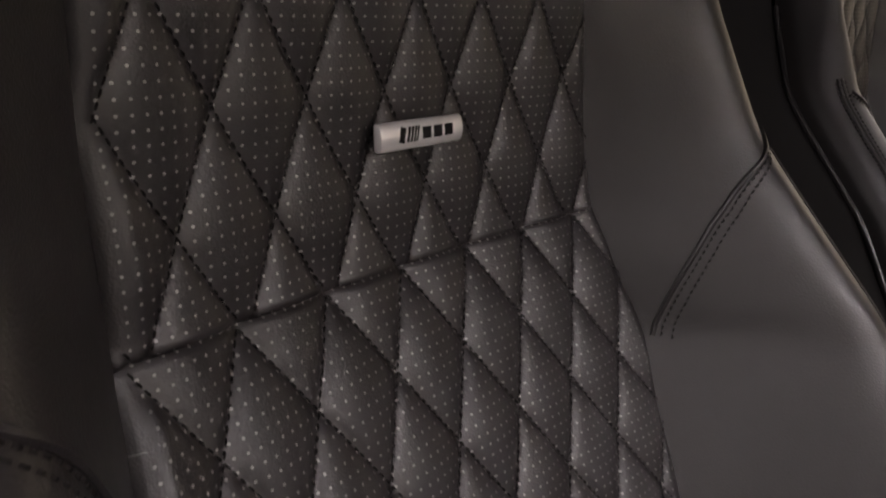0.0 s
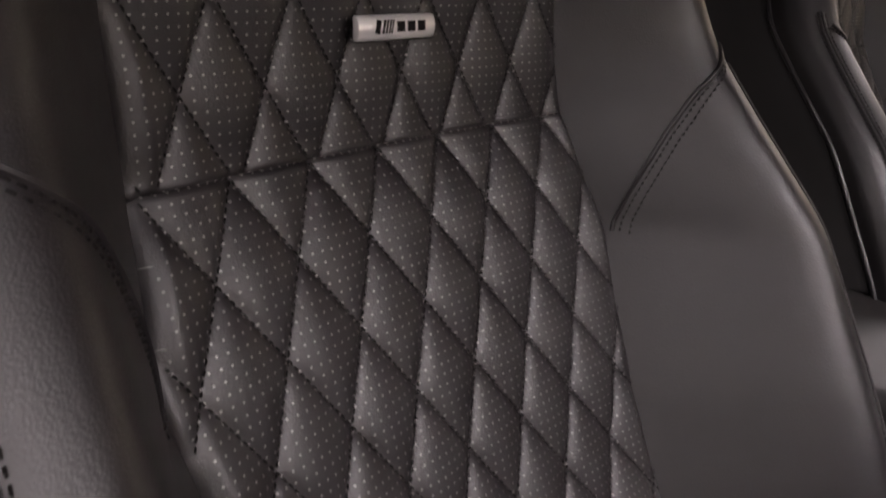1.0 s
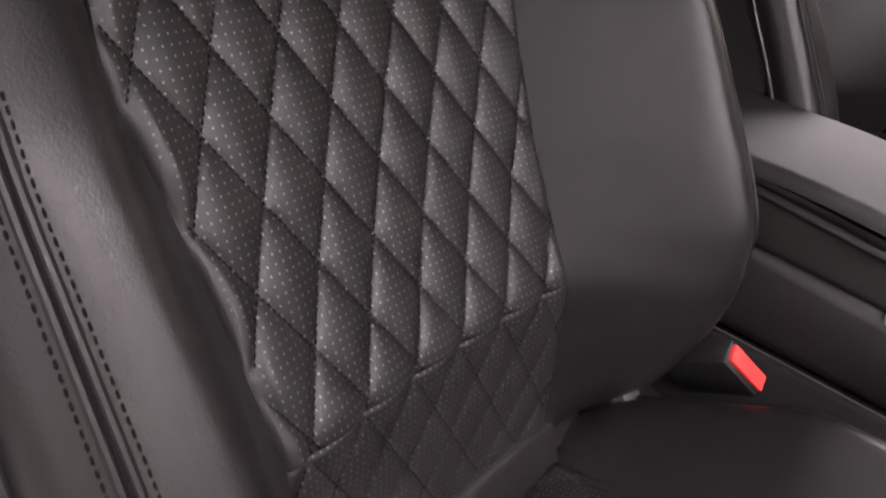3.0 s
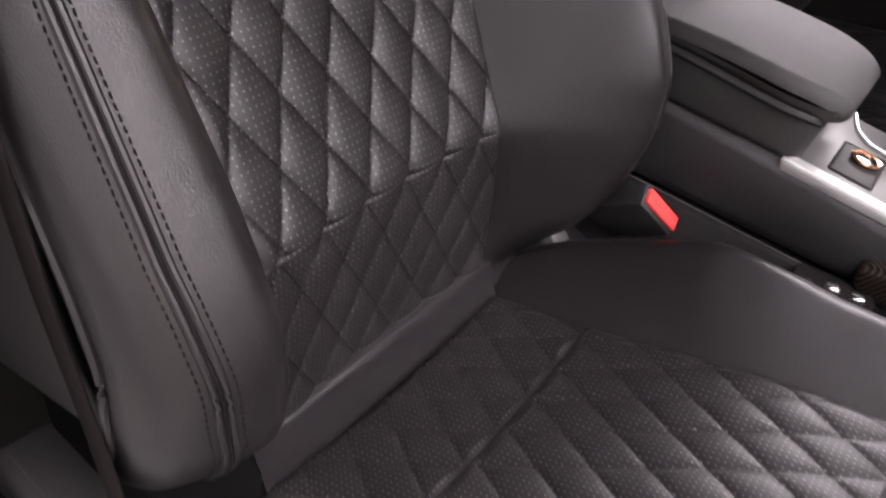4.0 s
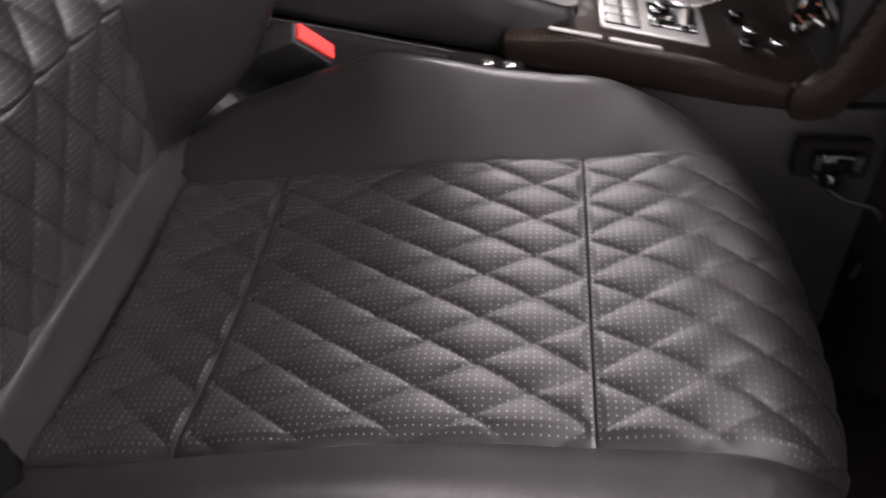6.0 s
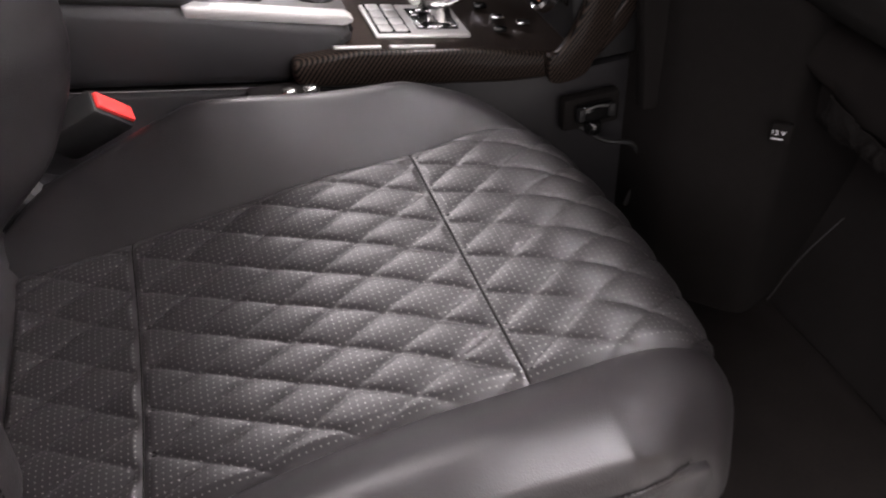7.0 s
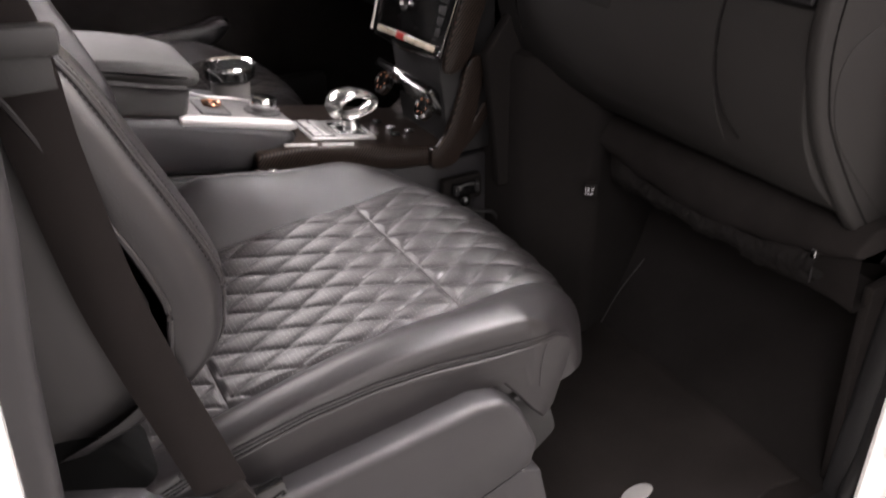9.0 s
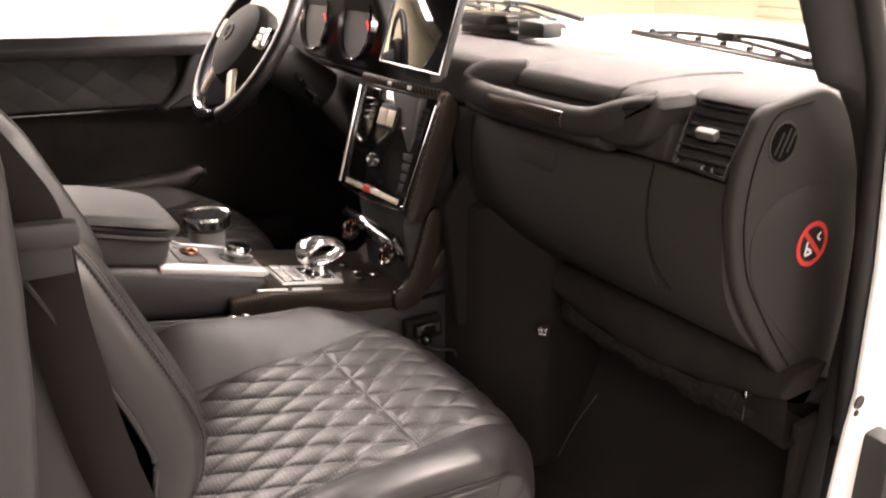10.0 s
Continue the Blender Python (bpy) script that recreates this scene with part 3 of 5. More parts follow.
        part("rail_cover", prism([(-0.06, 0.10), (0.20, 0.155), (0.425, 0.226), (0.452, 0.214), (0.478, 0.10), (0.485, -0.03), (-0.06, -0.03)], "y", lo, hi, 0.006), PLASTIC, seat, "black plastic rail cover")
    return seat


def add_badge(seat):
    """A small metal badge on the upper back."""
    bx, bz = float(back_x(0.910)) + 0.003, 0.9105
    prof = smooth_line([(0.0, -0.0070), (0.004, -0.0062), (0.0058, 0.0), (0.004, 0.0062), (0.0, 0.0070)], 5)
    badge = part("badge", prism([(bx + p[0], bz + p[1]) for p in prof], "y", -0.031, 0.031, 0.0012), SILVER, seat, "small brushed silver badge")
    # dark marks: five slanting strokes and three solid blocks
    for y, w in ((-0.0165, 0.0036), (-0.0120, 0.0014), (-0.0095, 0.0012), (-0.0072, 0.0010), (-0.0052, 0.0008)):
        part("badge_stroke", box((0.0005, w, 0.0075), (bx + 0.0058, y, bz + 0.0006), 0, (-14, 0, 0)), THREAD, badge, "dark slanting stroke", False)
    for y in (0.0015, 0.0100, 0.0185):
        part("badge_bar", box((0.0005, 0.0062, 0.0058), (bx + 0.0058, y, bz + 0.0004), 0), THREAD, badge, "dark plain bar", False)


seat = build_seat()
driver_seat = copy_thing(seat, pose(-0.03, 0.90, 0))
tagged(driver_seat, "black leather driver seat beyond the centre console")
add_badge(seat)


# ---- room ----
def build_room():
    g = -0.66
    ground = part("ground", prism([(-7, -6), (8, -6), (8, 7), (-7, 7)], "z", g - 0.1, g, 0), FLOOR, None, "", False)
    tagged(ground, "grey concrete garage floor", "floor", kind="structure")
    for name, (a, b, lo, hi, axis) in {"wall_north": (-7, 8, 7.0, 7.15, "y"), "wall_south": (-7, 8, -6.15, -6.0, "y"), "wall_east": (-6, 7, 8.0, 8.15, "x"), "wall_west": (-6, 7, -7.15, -7.0, "x")}.items():
        paint = WALL if name in ("wall_north", "wall_east") else DARKENED_WALL
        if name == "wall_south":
            # opening for the added window
            x0, x1, z0, z1 = ADDED_WINDOW
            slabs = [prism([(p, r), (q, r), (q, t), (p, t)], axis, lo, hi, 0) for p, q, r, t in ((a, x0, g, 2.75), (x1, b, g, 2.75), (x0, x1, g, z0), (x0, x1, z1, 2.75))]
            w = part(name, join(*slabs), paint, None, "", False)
        else:
            w = part(name, prism([(a, g), (b, g), (b, 2.75), (a, 2.75)], axis, lo, hi, 0), paint, None, "", False)
        tagged(w, "cream painted garage wall" if paint is WALL else "unseen garage wall, darkened to return less light", "wall", kind="structure")
    c = part("ceiling", prism([(-7, -6), (8, -6), (8, 7), (-7, 7)], "z", 2.75, 2.85, 0), DARKENED_WALL, None, "", False)
    tagged(c, "unseen garage ceiling, darkened to return less light", "ceiling", kind="structure")
    for x, y, z, sx, sy, *_ in LAMPS:
        lamp = thing("unseen_ceiling_lamp", "unseen long white garage ceiling lamp, placed for its light", "lamp", "garage lamps")
        part("housing", box((sx + 0.1, sy + 0.1, 0.07), (x, y, z + 0.155), 0.01), WHITE_PAINT, lamp)

    door = thing("door_1", "cream slatted roller door in the garage wall", "garage door", kind="structure")
    slat = None
    for k in range(22):
        ob = part("slat", box((0.03, 3.0, 0.105), (7.985, 3.9, g + 0.06 + 0.11 * k), 0.012), WALL, door) if slat is None else new("slat", slat.data)
        if slat is None:
            slat = ob
        else:
            ob.parent = door
            ob.matrix_basis = pose(0, 0, 0.11 * k)
    box_ob = thing("wall_socket", "small beige socket box on the garage wall", "socket")
    part("cover", box((0.15, 0.03, 0.05), (1.36, 6.985, 0.34), 0.012), PALE_METAL, box_ob)
    # unseen window, added around the side light
    w = thing("added_window_1", "unseen white framed garage window, added to carry the side light", "window", kind="structure")
    x0, x1, z0, z1 = ADDED_WINDOW
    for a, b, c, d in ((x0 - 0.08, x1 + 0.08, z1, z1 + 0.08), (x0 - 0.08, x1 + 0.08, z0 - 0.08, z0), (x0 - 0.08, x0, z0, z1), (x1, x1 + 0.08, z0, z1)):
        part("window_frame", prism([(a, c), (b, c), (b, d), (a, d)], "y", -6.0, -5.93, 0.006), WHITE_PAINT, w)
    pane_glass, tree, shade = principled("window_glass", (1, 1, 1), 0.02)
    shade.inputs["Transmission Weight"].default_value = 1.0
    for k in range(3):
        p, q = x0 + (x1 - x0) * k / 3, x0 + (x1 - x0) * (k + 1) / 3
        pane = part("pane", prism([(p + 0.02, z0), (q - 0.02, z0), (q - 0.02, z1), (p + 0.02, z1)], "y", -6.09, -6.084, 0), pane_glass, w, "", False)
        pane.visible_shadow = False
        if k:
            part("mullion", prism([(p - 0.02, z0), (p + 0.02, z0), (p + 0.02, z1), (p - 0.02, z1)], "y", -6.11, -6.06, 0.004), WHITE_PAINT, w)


build_room()


# ---- vehicle shell ----
car = thing("off_road_vehicle", "white boxy off-road vehicle with its passenger door open", "car")


def build_shell():
    """Floor, bulkhead, roof, pillars and doors, with the window openings left free."""
    part("floor_pan", prism([(-0.9, -0.36), (1.0, -0.36), (1.0, 1.25), (-0.9, 1.25)], "z", -0.09, -0.04, 0.0), MAT, car, "black carpeted car floor")
    # sloping toe board
    part("toe_board", prism([(0.96, -0.042), (1.05, 0.02), (1.12, 0.085), (1.24, 0.26), (1.26, 0.62), (1.30, 0.62), (1.30, -0.09), (0.96, -0.09)], "y", -0.36, 1.25, 0.0), CARPET, car, "black carpeted toe board")
    # tunnel
    part("tunnel", prism([(0.785, 0.366), (0.80, 0.27), (0.90, 0.165), (1.22, 0.31), (1.22, 0.72), (0.90, 0.69), (0.80, 0.606), (0.785, 0.58)], "z", -0.05, 0.53, 0.02), CARPET, car, "black carpeted tunnel side")
    part("roof", prism([(-1.6, -0.44), (0.95, -0.44), (0.95, 1.34), (-1.6, 1.34)], "z", 1.30, 1.36, 0.02), WHITE_PAINT, car)
    part("headliner", prism([(-1.58, -0.40), (0.93, -0.40), (0.93, 1.30), (-1.58, 1.30)], "z", 1.27, 1.296, 0.0), FELT, car)
    # driver's side: door below the sill, pillars
    part("driver_side", prism([(-1.6, -0.1), (1.25, -0.1), (1.25, 0.755), (-1.6, 0.755)], "y", 1.27, 1.34, 0.01), WHITE_PAINT, car)
    for a, b in ((-0.48, -0.30), (-1.6, -1.45)):
        part("pillar", prism([(a, 0.785), (b, 0.785), (b, 1.28), (a, 1.28)], "y", 1.26, 1.33, 0.01), SHELL, car)
        part("pillar", prism([(a - 0.02, -0.1), (b - 0.02, -0.1), (b - 0.02, 1.28), (a - 0.02, 1.28)], "y", -0.44, -0.40, 0.01), WHITE_PAINT, car)
    part("front_pillar", prism([(1.02, 0.78), (1.12, 0.78), (0.95, 1.30), (0.86, 1.30)], "y", 1.24, 1.33, 0.01), SHELL, car)
    part("tail_wall", prism([(-0.42, -0.1), (1.32, -0.1), (1.32, 1.3), (-0.42, 1.3)], "x", -1.66, -1.6, 0.01), SHELL, car)
    # rear bench as a plain dark form behind the front seats
    part("rear_side", prism([(-1.6, -0.1), (-0.48, -0.1), (-0.48, 0.78), (-1.6, 0.78)], "y", -0.44, -0.38, 0.01), WHITE_PAINT, car)
    # bonnet and cowl
    part("bonnet", prism(list(map(tuple, smooth_line([(1.20, 0.755), (1.30, 0.778), (1.7, 0.775), (2.3, 0.755), (2.55, 0.72), (2.6, 0.60)], 5))) + [(1.20, 0.60)], "y", -0.36, 1.26, 0.02), WHITE_PAINT, car, "white car bonnet")
    part("bulkhead", prism([(-0.36, 0.05), (1.26, 0.05), (1.26, 0.77), (-0.36, 0.77)], "x", 1.27, 1.31, 0.0), SHELL, car)
    part("cowl", prism([(1.05, 0.79), (1.12, 0.80), (1.20, 0.775), (1.20, 0.70), (1.05, 0.70)], "y", -0.34, 1.24, 0.006), RUBBER, car, "black cowl below the windscreen")
    glass, tree, b = principled("clear_glass", (1, 1, 1), 0.0)
    b.inputs["Transmission Weight"].default_value = 1.0
    b.inputs["IOR"].default_value = 1.1
    ws = part("windscreen", prism([(1.096, 0.80), (1.100, 0.80), (0.932, 1.29), (0.928, 1.29)], "y", -0.34, 1.24, 0.0), glass, car, "clear windscreen", False)
    ws.visible_shadow = False
    # passenger side: sill, front door pillar and seals
    part("door_sill", prism([(-0.42, -0.05), (-0.355, -0.035), (-0.35, -0.09), (-0.44, -0.12), (-0.46, -0.09)], "x", -0.30, 1.10, 0.006), RUBBER, car, "black ribbed door sill")
    part("rocker", prism([(-0.50, -0.13), (-0.45, -0.075), (-0.42, -0.07), (-0.42, -0.20), (-0.50, -0.20)], "x", -0.6, 1.4, 0.01), WHITE_PAINT, car)
    pillar_z = [1.30, 0.94, 0.845, 0.83, 0.79, 0.722, 0.62, 0.518, 0.425, 0.351, 0.237, -0.10]
    inner_x = [0.60, 0.808, 0.862, 0.910, 0.945, 0.980, 1.002, 1.010, 1.001, 0.994, 0.982, 0.962]
    outer_x = [0.68, 0.880, 0.927, 0.934, 0.955, 0.982, 1.006, 1.011, 1.006, 1.000, 0.991, 0.975]
    strip = []
    for z in np.linspace(-0.10, 1.30, 90):
        i, o = (float(np.interp(z, pillar_z[::-1], xs[::-1])) for xs in (inner_x, outer_x))
        strip.append([(i + 0.06, -0.340, z), (i + 0.014, -0.346, z), (i + 0.003, -0.352, z), (i, -0.360, z), ((i + o) / 2 - 0.004, -0.380, z), (o, -0.398, z), (o + 0.010, -0.402, z), (o + 0.05, -0.400, z)])
    grid_part("front_pillar", np.array(strip), SHELL, car, "dark padded front pillar trim")
    part("door_seal", tube(smooth_line([(0.70, -0.398, 1.26), (0.872, -0.398, 0.94), (0.935, -0.398, 0.80), (0.968, -0.398, 0.568), (0.990, -0.398, 0.32), (0.988, -0.398, 0.15), (0.97, -0.395, 0.0), (0.90, -0.40, -0.045), (0.4, -0.41, -0.05), (-0.05, -0.405, -0.045)], 8), 0.0145, 10), RUBBER, car, "black rubber door seal")
    jamb = part("door_jamb", prism([(0.907, 0.90), (1.02, 0.92), (1.08, 0.60), (1.10, -0.12), (0.945, -0.12), (0.952, 0.25), (0.960, 0.366), (0.968, 0.42), (0.958, 0.606), (0.925, 0.824)], "y", -0.42, -0.413, 0.002), WHITE_PAINT, car, "white painted door jamb")
    part("jamb_hole", lathe([(0.0105, 0.0), (0.0105, 0.002), (0.007, 0.002)], (0.974, -0.4205, 0.405), (90, 0, 0), 20), RUBBER, jamb, "dark round hole")
    part("jamb_bolt", lathe([(0.005, 0.0), (0.005, 0.002), (0.003, 0.003)], (0.972, -0.4205, 0.388), (90, 0, 0), 12), RUBBER, jamb)
    part("door_check", box((0.040, 0.06, 0.30), (1.026, -0.432, 0.195), 0.008), RUBBER, jamb, "black door check strap housing")
    # the middle pillar's trim, beside the seat
    part("middle_pillar", prism([(-0.34, -0.05), (-0.058, -0.05), (-0.046, 0.30), (-0.035, 0.486), (-0.026, 0.606), (-0.014, 0.70), (-0.008, 0.785), (-0.006, 0.863), (-0.03, 1.28), (-0.34, 1.28)], "y", -0.40, -0.372, 0.012, 3), PLASTIC, car, "dark grey middle pillar trim")
    part("middle_pillar_paint", prism([(-0.34, -0.1), (-0.064, -0.1), (-0.056, 0.50), (-0.050, 0.61), (-0.062, 0.75), (-0.068, 0.86), (-0.08, 1.28), (-0.34, 1.28)], "y", -0.45, -0.404, 0.008), WHITE_PAINT, car, "white painted middle pillar")
    # kick panel in front of the door opening
    part("kick_panel", prism([(0.96, 0.33), (1.25, 0.36), (1.25, -0.06), (0.98, -0.06), (0.965, 0.20)], "y", -0.352, -0.336, 0.004), FELT, car, "dark felt kick panel")

    # what carries the cabin: chassis, nose and four wheels
    part("chassis", prism([(-1.6, -0.09), (2.5, -0.09), (2.5, -0.26), (-1.6, -0.26)], "y", -0.22, 1.12, 0.02), RUBBER, car, "black chassis")
    part("nose", prism([(1.32, 0.60), (2.55, 0.60), (2.60, 0.45), (2.58, -0.10), (1.32, -0.10)], "y", -0.20, 1.10, 0.03), WHITE_PAINT, car, "white front body")
    for x in (-0.95, 2.05):
        for y in (-0.31, 1.21):
            wheel = part("wheel", lathe([(0.20, -0.11), (0.345, -0.11), (0.365, -0.08), (0.37, 0.0), (0.365, 0.08), (0.345, 0.11), (0.20, 0.11)], (x, y, -0.29), (90, 0, 0), 48), RUBBER, car, "black tyre")
            part("rim", lathe([(0.20, -0.113), (0.195, -0.09), (0.06, -0.10), (0.05, -0.115), (0.01, -0.115)], (x, y, -0.29), (90 if y > 0 else -90, 0, 0), 40), SILVER, wheel)


build_shell()


# ---- driver's door ----
def build_driver_door():
    d = thing("driver_door", "dark leather driver door with quilted upper panel", "car door")
    part("door_panel", prism([(-0.28, 0.0), (0.98, 0.0), (0.98, 0.74), (-0.28, 0.755)], "y", 1.235, 1.268, 0.008), FELT, d, "dark door lining")
    part("window_ledge", prism([(1.19, 0.738), (1.185, 0.765), (1.20, 0.790), (1.262, 0.795), (1.268, 0.738)], "x", -0.28, 0.98, 0.004), PLASTIC, d, "dark leather window ledge")
    s = np.linspace(0.615, 0.735, 40)[:, None]
    x = np.linspace(-0.26, 0.40, 190)[None, :]
    h = 0.0045 * pillow(x + 0 * s, s + 0 * x, 0.02, 0.10, 0.63, 0.075)
    pts = np.stack([x + 0 * s, 1.232 - h, s + 0 * x], -1)
    grid_part("quilted_panel", pts, DULL_LEATHER, d, "dark quilted leather panel")
    part("trim_strip", box((0.70, 0.014, 0.010), (0.06, 1.226, 0.605), 0.003), GLOSS, d, "dark gloss trim strip")
    part("armrest", prism(list(map(tuple, smooth_line([(-0.25, 0.42), (0.30, 0.43), (0.42, 0.45), (0.44, 0.42), (0.30, 0.36), (-0.25, 0.35)], 4))), "y", 1.18, 1.236, 0.015, 3), LEATHER, d, "dark leather armrest")
    part("pull_frame", prism(list(map(tuple, smooth_line([(0.34, 0.60), (0.395, 0.66), (0.425, 0.73), (0.475, 0.782), (0.60, 0.79), (0.62, 0.70), (0.60, 0.60)], 5))), "y", 1.19, 1.236, 0.012, 3), PLASTIC, d, "dark mirror corner trim")
    d.matrix_basis = pose(0.1, 0, 0.80, 0, 1.6, 0) @ pose(0, 0, -0.795)
    part("lower_pocket", box((0.9, 0.05, 0.16), (0.25, 1.21, 0.20), 0.02), SHELL, d)


build_driver_door()


# ---- dashboard ----
def build_dash():
    d = thing("dashboard", "soft black dashboard with stitched glove box", "dashboard")
    upper = list(map(tuple, smooth_line([(0.787, 0.722), (0.790, 0.750), (0.796, 0.785), (0.808, 0.801), (0.84, 0.808), (0.95, 0.811), (1.095, 0.803)], 5))) + [(1.10, 0.70), (0.85, 0.70)]
    corner = list(map(tuple, smooth_line([(0.800, 0.722), (0.822, 0.770), (0.848, 0.806), (0.90, 0.813), (1.00, 0.812), (1.095, 0.803)], 5))) + [(1.10, 0.70), (0.85, 0.70)]
    part("vent_section", prism(corner, "y", -0.312, -0.196, 0.003), DASH, d, "grained black dashboard corner")
    part("upper_dash", prism(upper, "y", -0.198, 1.21, 0.006), DASH, d, "grained black upper dashboard")
    lower = list(map(tuple, smooth_line([(0.793, 0.714), (0.786, 0.67), (0.790, 0.61), (0.812, 0.545), (0.855, 0.485), (0.92, 0.435), (0.99, 0.405)], 5))) + [(1.08, 0.42), (1.08, 0.71)]
    part("lower_dash", prism(lower, "y", -0.312, 0.34, 0.005), DASH, d, "black lower dashboard")
    part("knee_panel", prism(lower, "y", 0.56, 1.21, 0.005), SHELL, d)
    # glove box: its joint as a shallow step
    glove = list(map(tuple, smooth_line([(0.7895, 0.712), (0.7825, 0.67), (0.7865, 0.61), (0.8085, 0.545), (0.8500, 0.488)], 5))) + [(0.87, 0.50), (0.83, 0.60), (0.81, 0.712)]
    part("glove_box", prism(glove, "y", -0.175, 0.27, 0.004), DASH, d, "black glove box door")
    part("glove_joint", tube(smooth_line([(0.790, -0.1775, 0.714), (0.7835, -0.1775, 0.67), (0.787, -0.180, 0.61), (0.802, -0.188, 0.562), (0.820, -0.203, 0.528)], 6), 0.0016, 6), THREAD, d)
    part("glove_joint", tube(smooth_line([(0.7875, 0.2715, 0.705), (0.7835, 0.2715, 0.66), (0.789, 0.2715, 0.60), (0.812, 0.26, 0.54)], 6), 0.0014, 6), THREAD, d)
    part("glove_handle", prism([(0.03, 0.655), (0.12, 0.655), (0.125, 0.69), (0.025, 0.69)], "x", 0.7805, 0.79, 0.002), DASH, d, "recessed dark glove box handle")
    # airbag lid on top
    lid = prism([(0.7885, 0.778), (0.7935, 0.7925), (0.805, 0.8045), (0.84, 0.8115), (0.95, 0.8145), (1.06, 0.810), (1.06, 0.803), (0.95, 0.806), (0.84, 0.803), (0.812, 0.797), (0.800, 0.780)], "y", -0.088, 0.147, 0.004, 3)
    for y in (-0.0895, 0.1485):
        part("lid_groove", tube([(0.7895, y, 0.780), (0.7955, y, 0.7925), (0.806, y, 0.8025), (0.84, y, 0.8085), (0.95, y, 0.8115), (1.06, y, 0.807)], 0.0013, 6), THREAD, d)
    part("lid_groove", tube([(0.7890, -0.0895, 0.7775), (0.7885, 0.03, 0.7765), (0.7890, 0.1485, 0.7775)], 0.0013, 6), THREAD, d)
    part("airbag_lid", lid, DASH, d, "grained black airbag lid")
    # end cap by the door
    cap = smooth_line([(0.784, 0.735), (0.799, 0.776), (0.818, 0.808), (0.87, 0.822), (0.94, 0.826), (1.00, 0.78), (1.04, 0.68), (1.06, 0.52), (1.06, 0.345), (1.018, 0.338), (0.962, 0.380), (0.881, 0.466), (0.811, 0.568), (0.781, 0.668)], 4, True)
    cap_ob = part("end_cap", prism(list(map(tuple, cap)), "y", -0.326, -0.306, 0.008, 4), DASH, d, "black dashboard end cap")
    part("cap_groove", tube(smooth_line([(0.905, -0.3268, 0.812), (0.850, -0.3268, 0.806), (0.826, -0.3268, 0.786), (0.810, -0.3268, 0.745), (0.803, -0.3268, 0.70), (0.804, -0.3268, 0.66), (0.816, -0.3268, 0.61), (0.836, -0.3268, 0.568), (0.902, -0.3268, 0.476), (0.972, -0.3268, 0.394), (1.012, -0.3268, 0.356)], 5), 0.0013, 6), THREAD, cap_ob)
    inset = smooth_line([(0.822, 0.62), (0.832, 0.667), (0.885, 0.694), (0.98, 0.694), (1.03, 0.62), (1.045, 0.50), (1.04, 0.40), (0.99, 0.415), (0.90, 0.50), (0.845, 0.56)], 4, True)
    part("end_cap_panel", prism(list(map(tuple, inset)), "y", -0.3275, -0.322, 0.002), DASH, cap_ob)
    # small round side vent
    vent = part("side_vent", lathe([(0.0275, 0.0), (0.0275, 0.002), (0.0255, 0.0028), (0.0245, 0.0005), (0.004, 0.0004)], (0.857, -0.3255, 0.765), (90, 0, 0), 28), RUBBER, cap_ob, "small round black side vent")
    # flat near-black disc in place of the shaded recess
    part("hole", lathe([(0.0240, 0.0), (0.0240, 0.0008)], (0.857, -0.3262, 0.765), (90, 0, 0), 28), DEEP_BLACK, vent, "black disc for the shade inside the vent")
    for k in (-0.010, 0.001, 0.012):
        part("slat", box((0.0014, 0.003, 0.040 - abs(k)), (0.857 + k, -0.3285, 0.765), 0.0005, (0, 25, 0)), SHELL_GREY, vent)
    # warning sticker: red ring and bar, white marks
    disc = part("warning_sticker", lathe([(0.0325, 0.0), (0.0325, 0.0008), (0.0255, 0.0008), (0.0255, 0.0004)], (0.949, -0.3276, 0.6135), (90, 0, 0), 40), RED_INK, cap_ob, "round red and white airbag warning sticker")
    part("sticker_face", lathe([(0.0255, 0.0), (0.0255, 0.0006)], (0.949, -0.3277, 0.6135), (90, 0, 0), 32), SHELL, disc)
    part("sticker_bar", box((0.007, 0.0008, 0.054), (0.949, -0.3286, 0.6135), 0, (0, -45, 0)), RED_INK, disc)
    marks = [box((0.004, 0.0006, 0.020), (0.937, -0.3284, 0.6085), 0, (0, 8, 0)), box((0.014, 0.0006, 0.004), (0.943, -0.3284, 0.5995), 0, (0, -8, 0)), box((0.010, 0.0006, 0.004), (0.944, -0.3284, 0.6055), 0, (0, 30, 0)),
             box((0.010, 0.0006, 0.003), (0.961, -0.3284, 0.6195), 0, (0, 40, 0)), box((0.009, 0.0006, 0.003), (0.961, -0.3284, 0.6255), 0, (0, -40, 0))]
    part("sticker_marks", join(*marks), WHITE_INK, disc, "plain white marks", False)
    # outer air vent
    back = bmesh.new()
    quad = [back.verts.new(p) for p in ((0.806, -0.298, 0.722), (0.806, -0.214, 0.726), (0.856, -0.203, 0.806), (0.856, -0.292, 0.800))]
    deep = [back.verts.new(q.co + Vector((0.02, 0, -0.01))) for q in quad]
    back.faces.new(quad), back.faces.new(deep)
    for k in range(4):
        back.faces.new((quad[k], quad[(k + 1) % 4], deep[(k + 1) % 4], deep[k]))
    v = part("air_vent", back, GLOSS, d, "black louvred air vent", False)
    c, top = Vector((0.788, -0.256, 0.728)), Vector((0.836, -0.249, 0.806))
    frame_pts = [(0.786, -0.300, 0.722), (0.786, -0.214, 0.726), (0.834, -0.203, 0.808), (0.834, -0.294, 0.802)]
    part("vent_frame", tube(frame_pts, 0.0035, 6, True), PLASTIC, v)
    for k in range(6):
        f = (k + 0.7) / 6.3
        p = c.lerp(top, f)
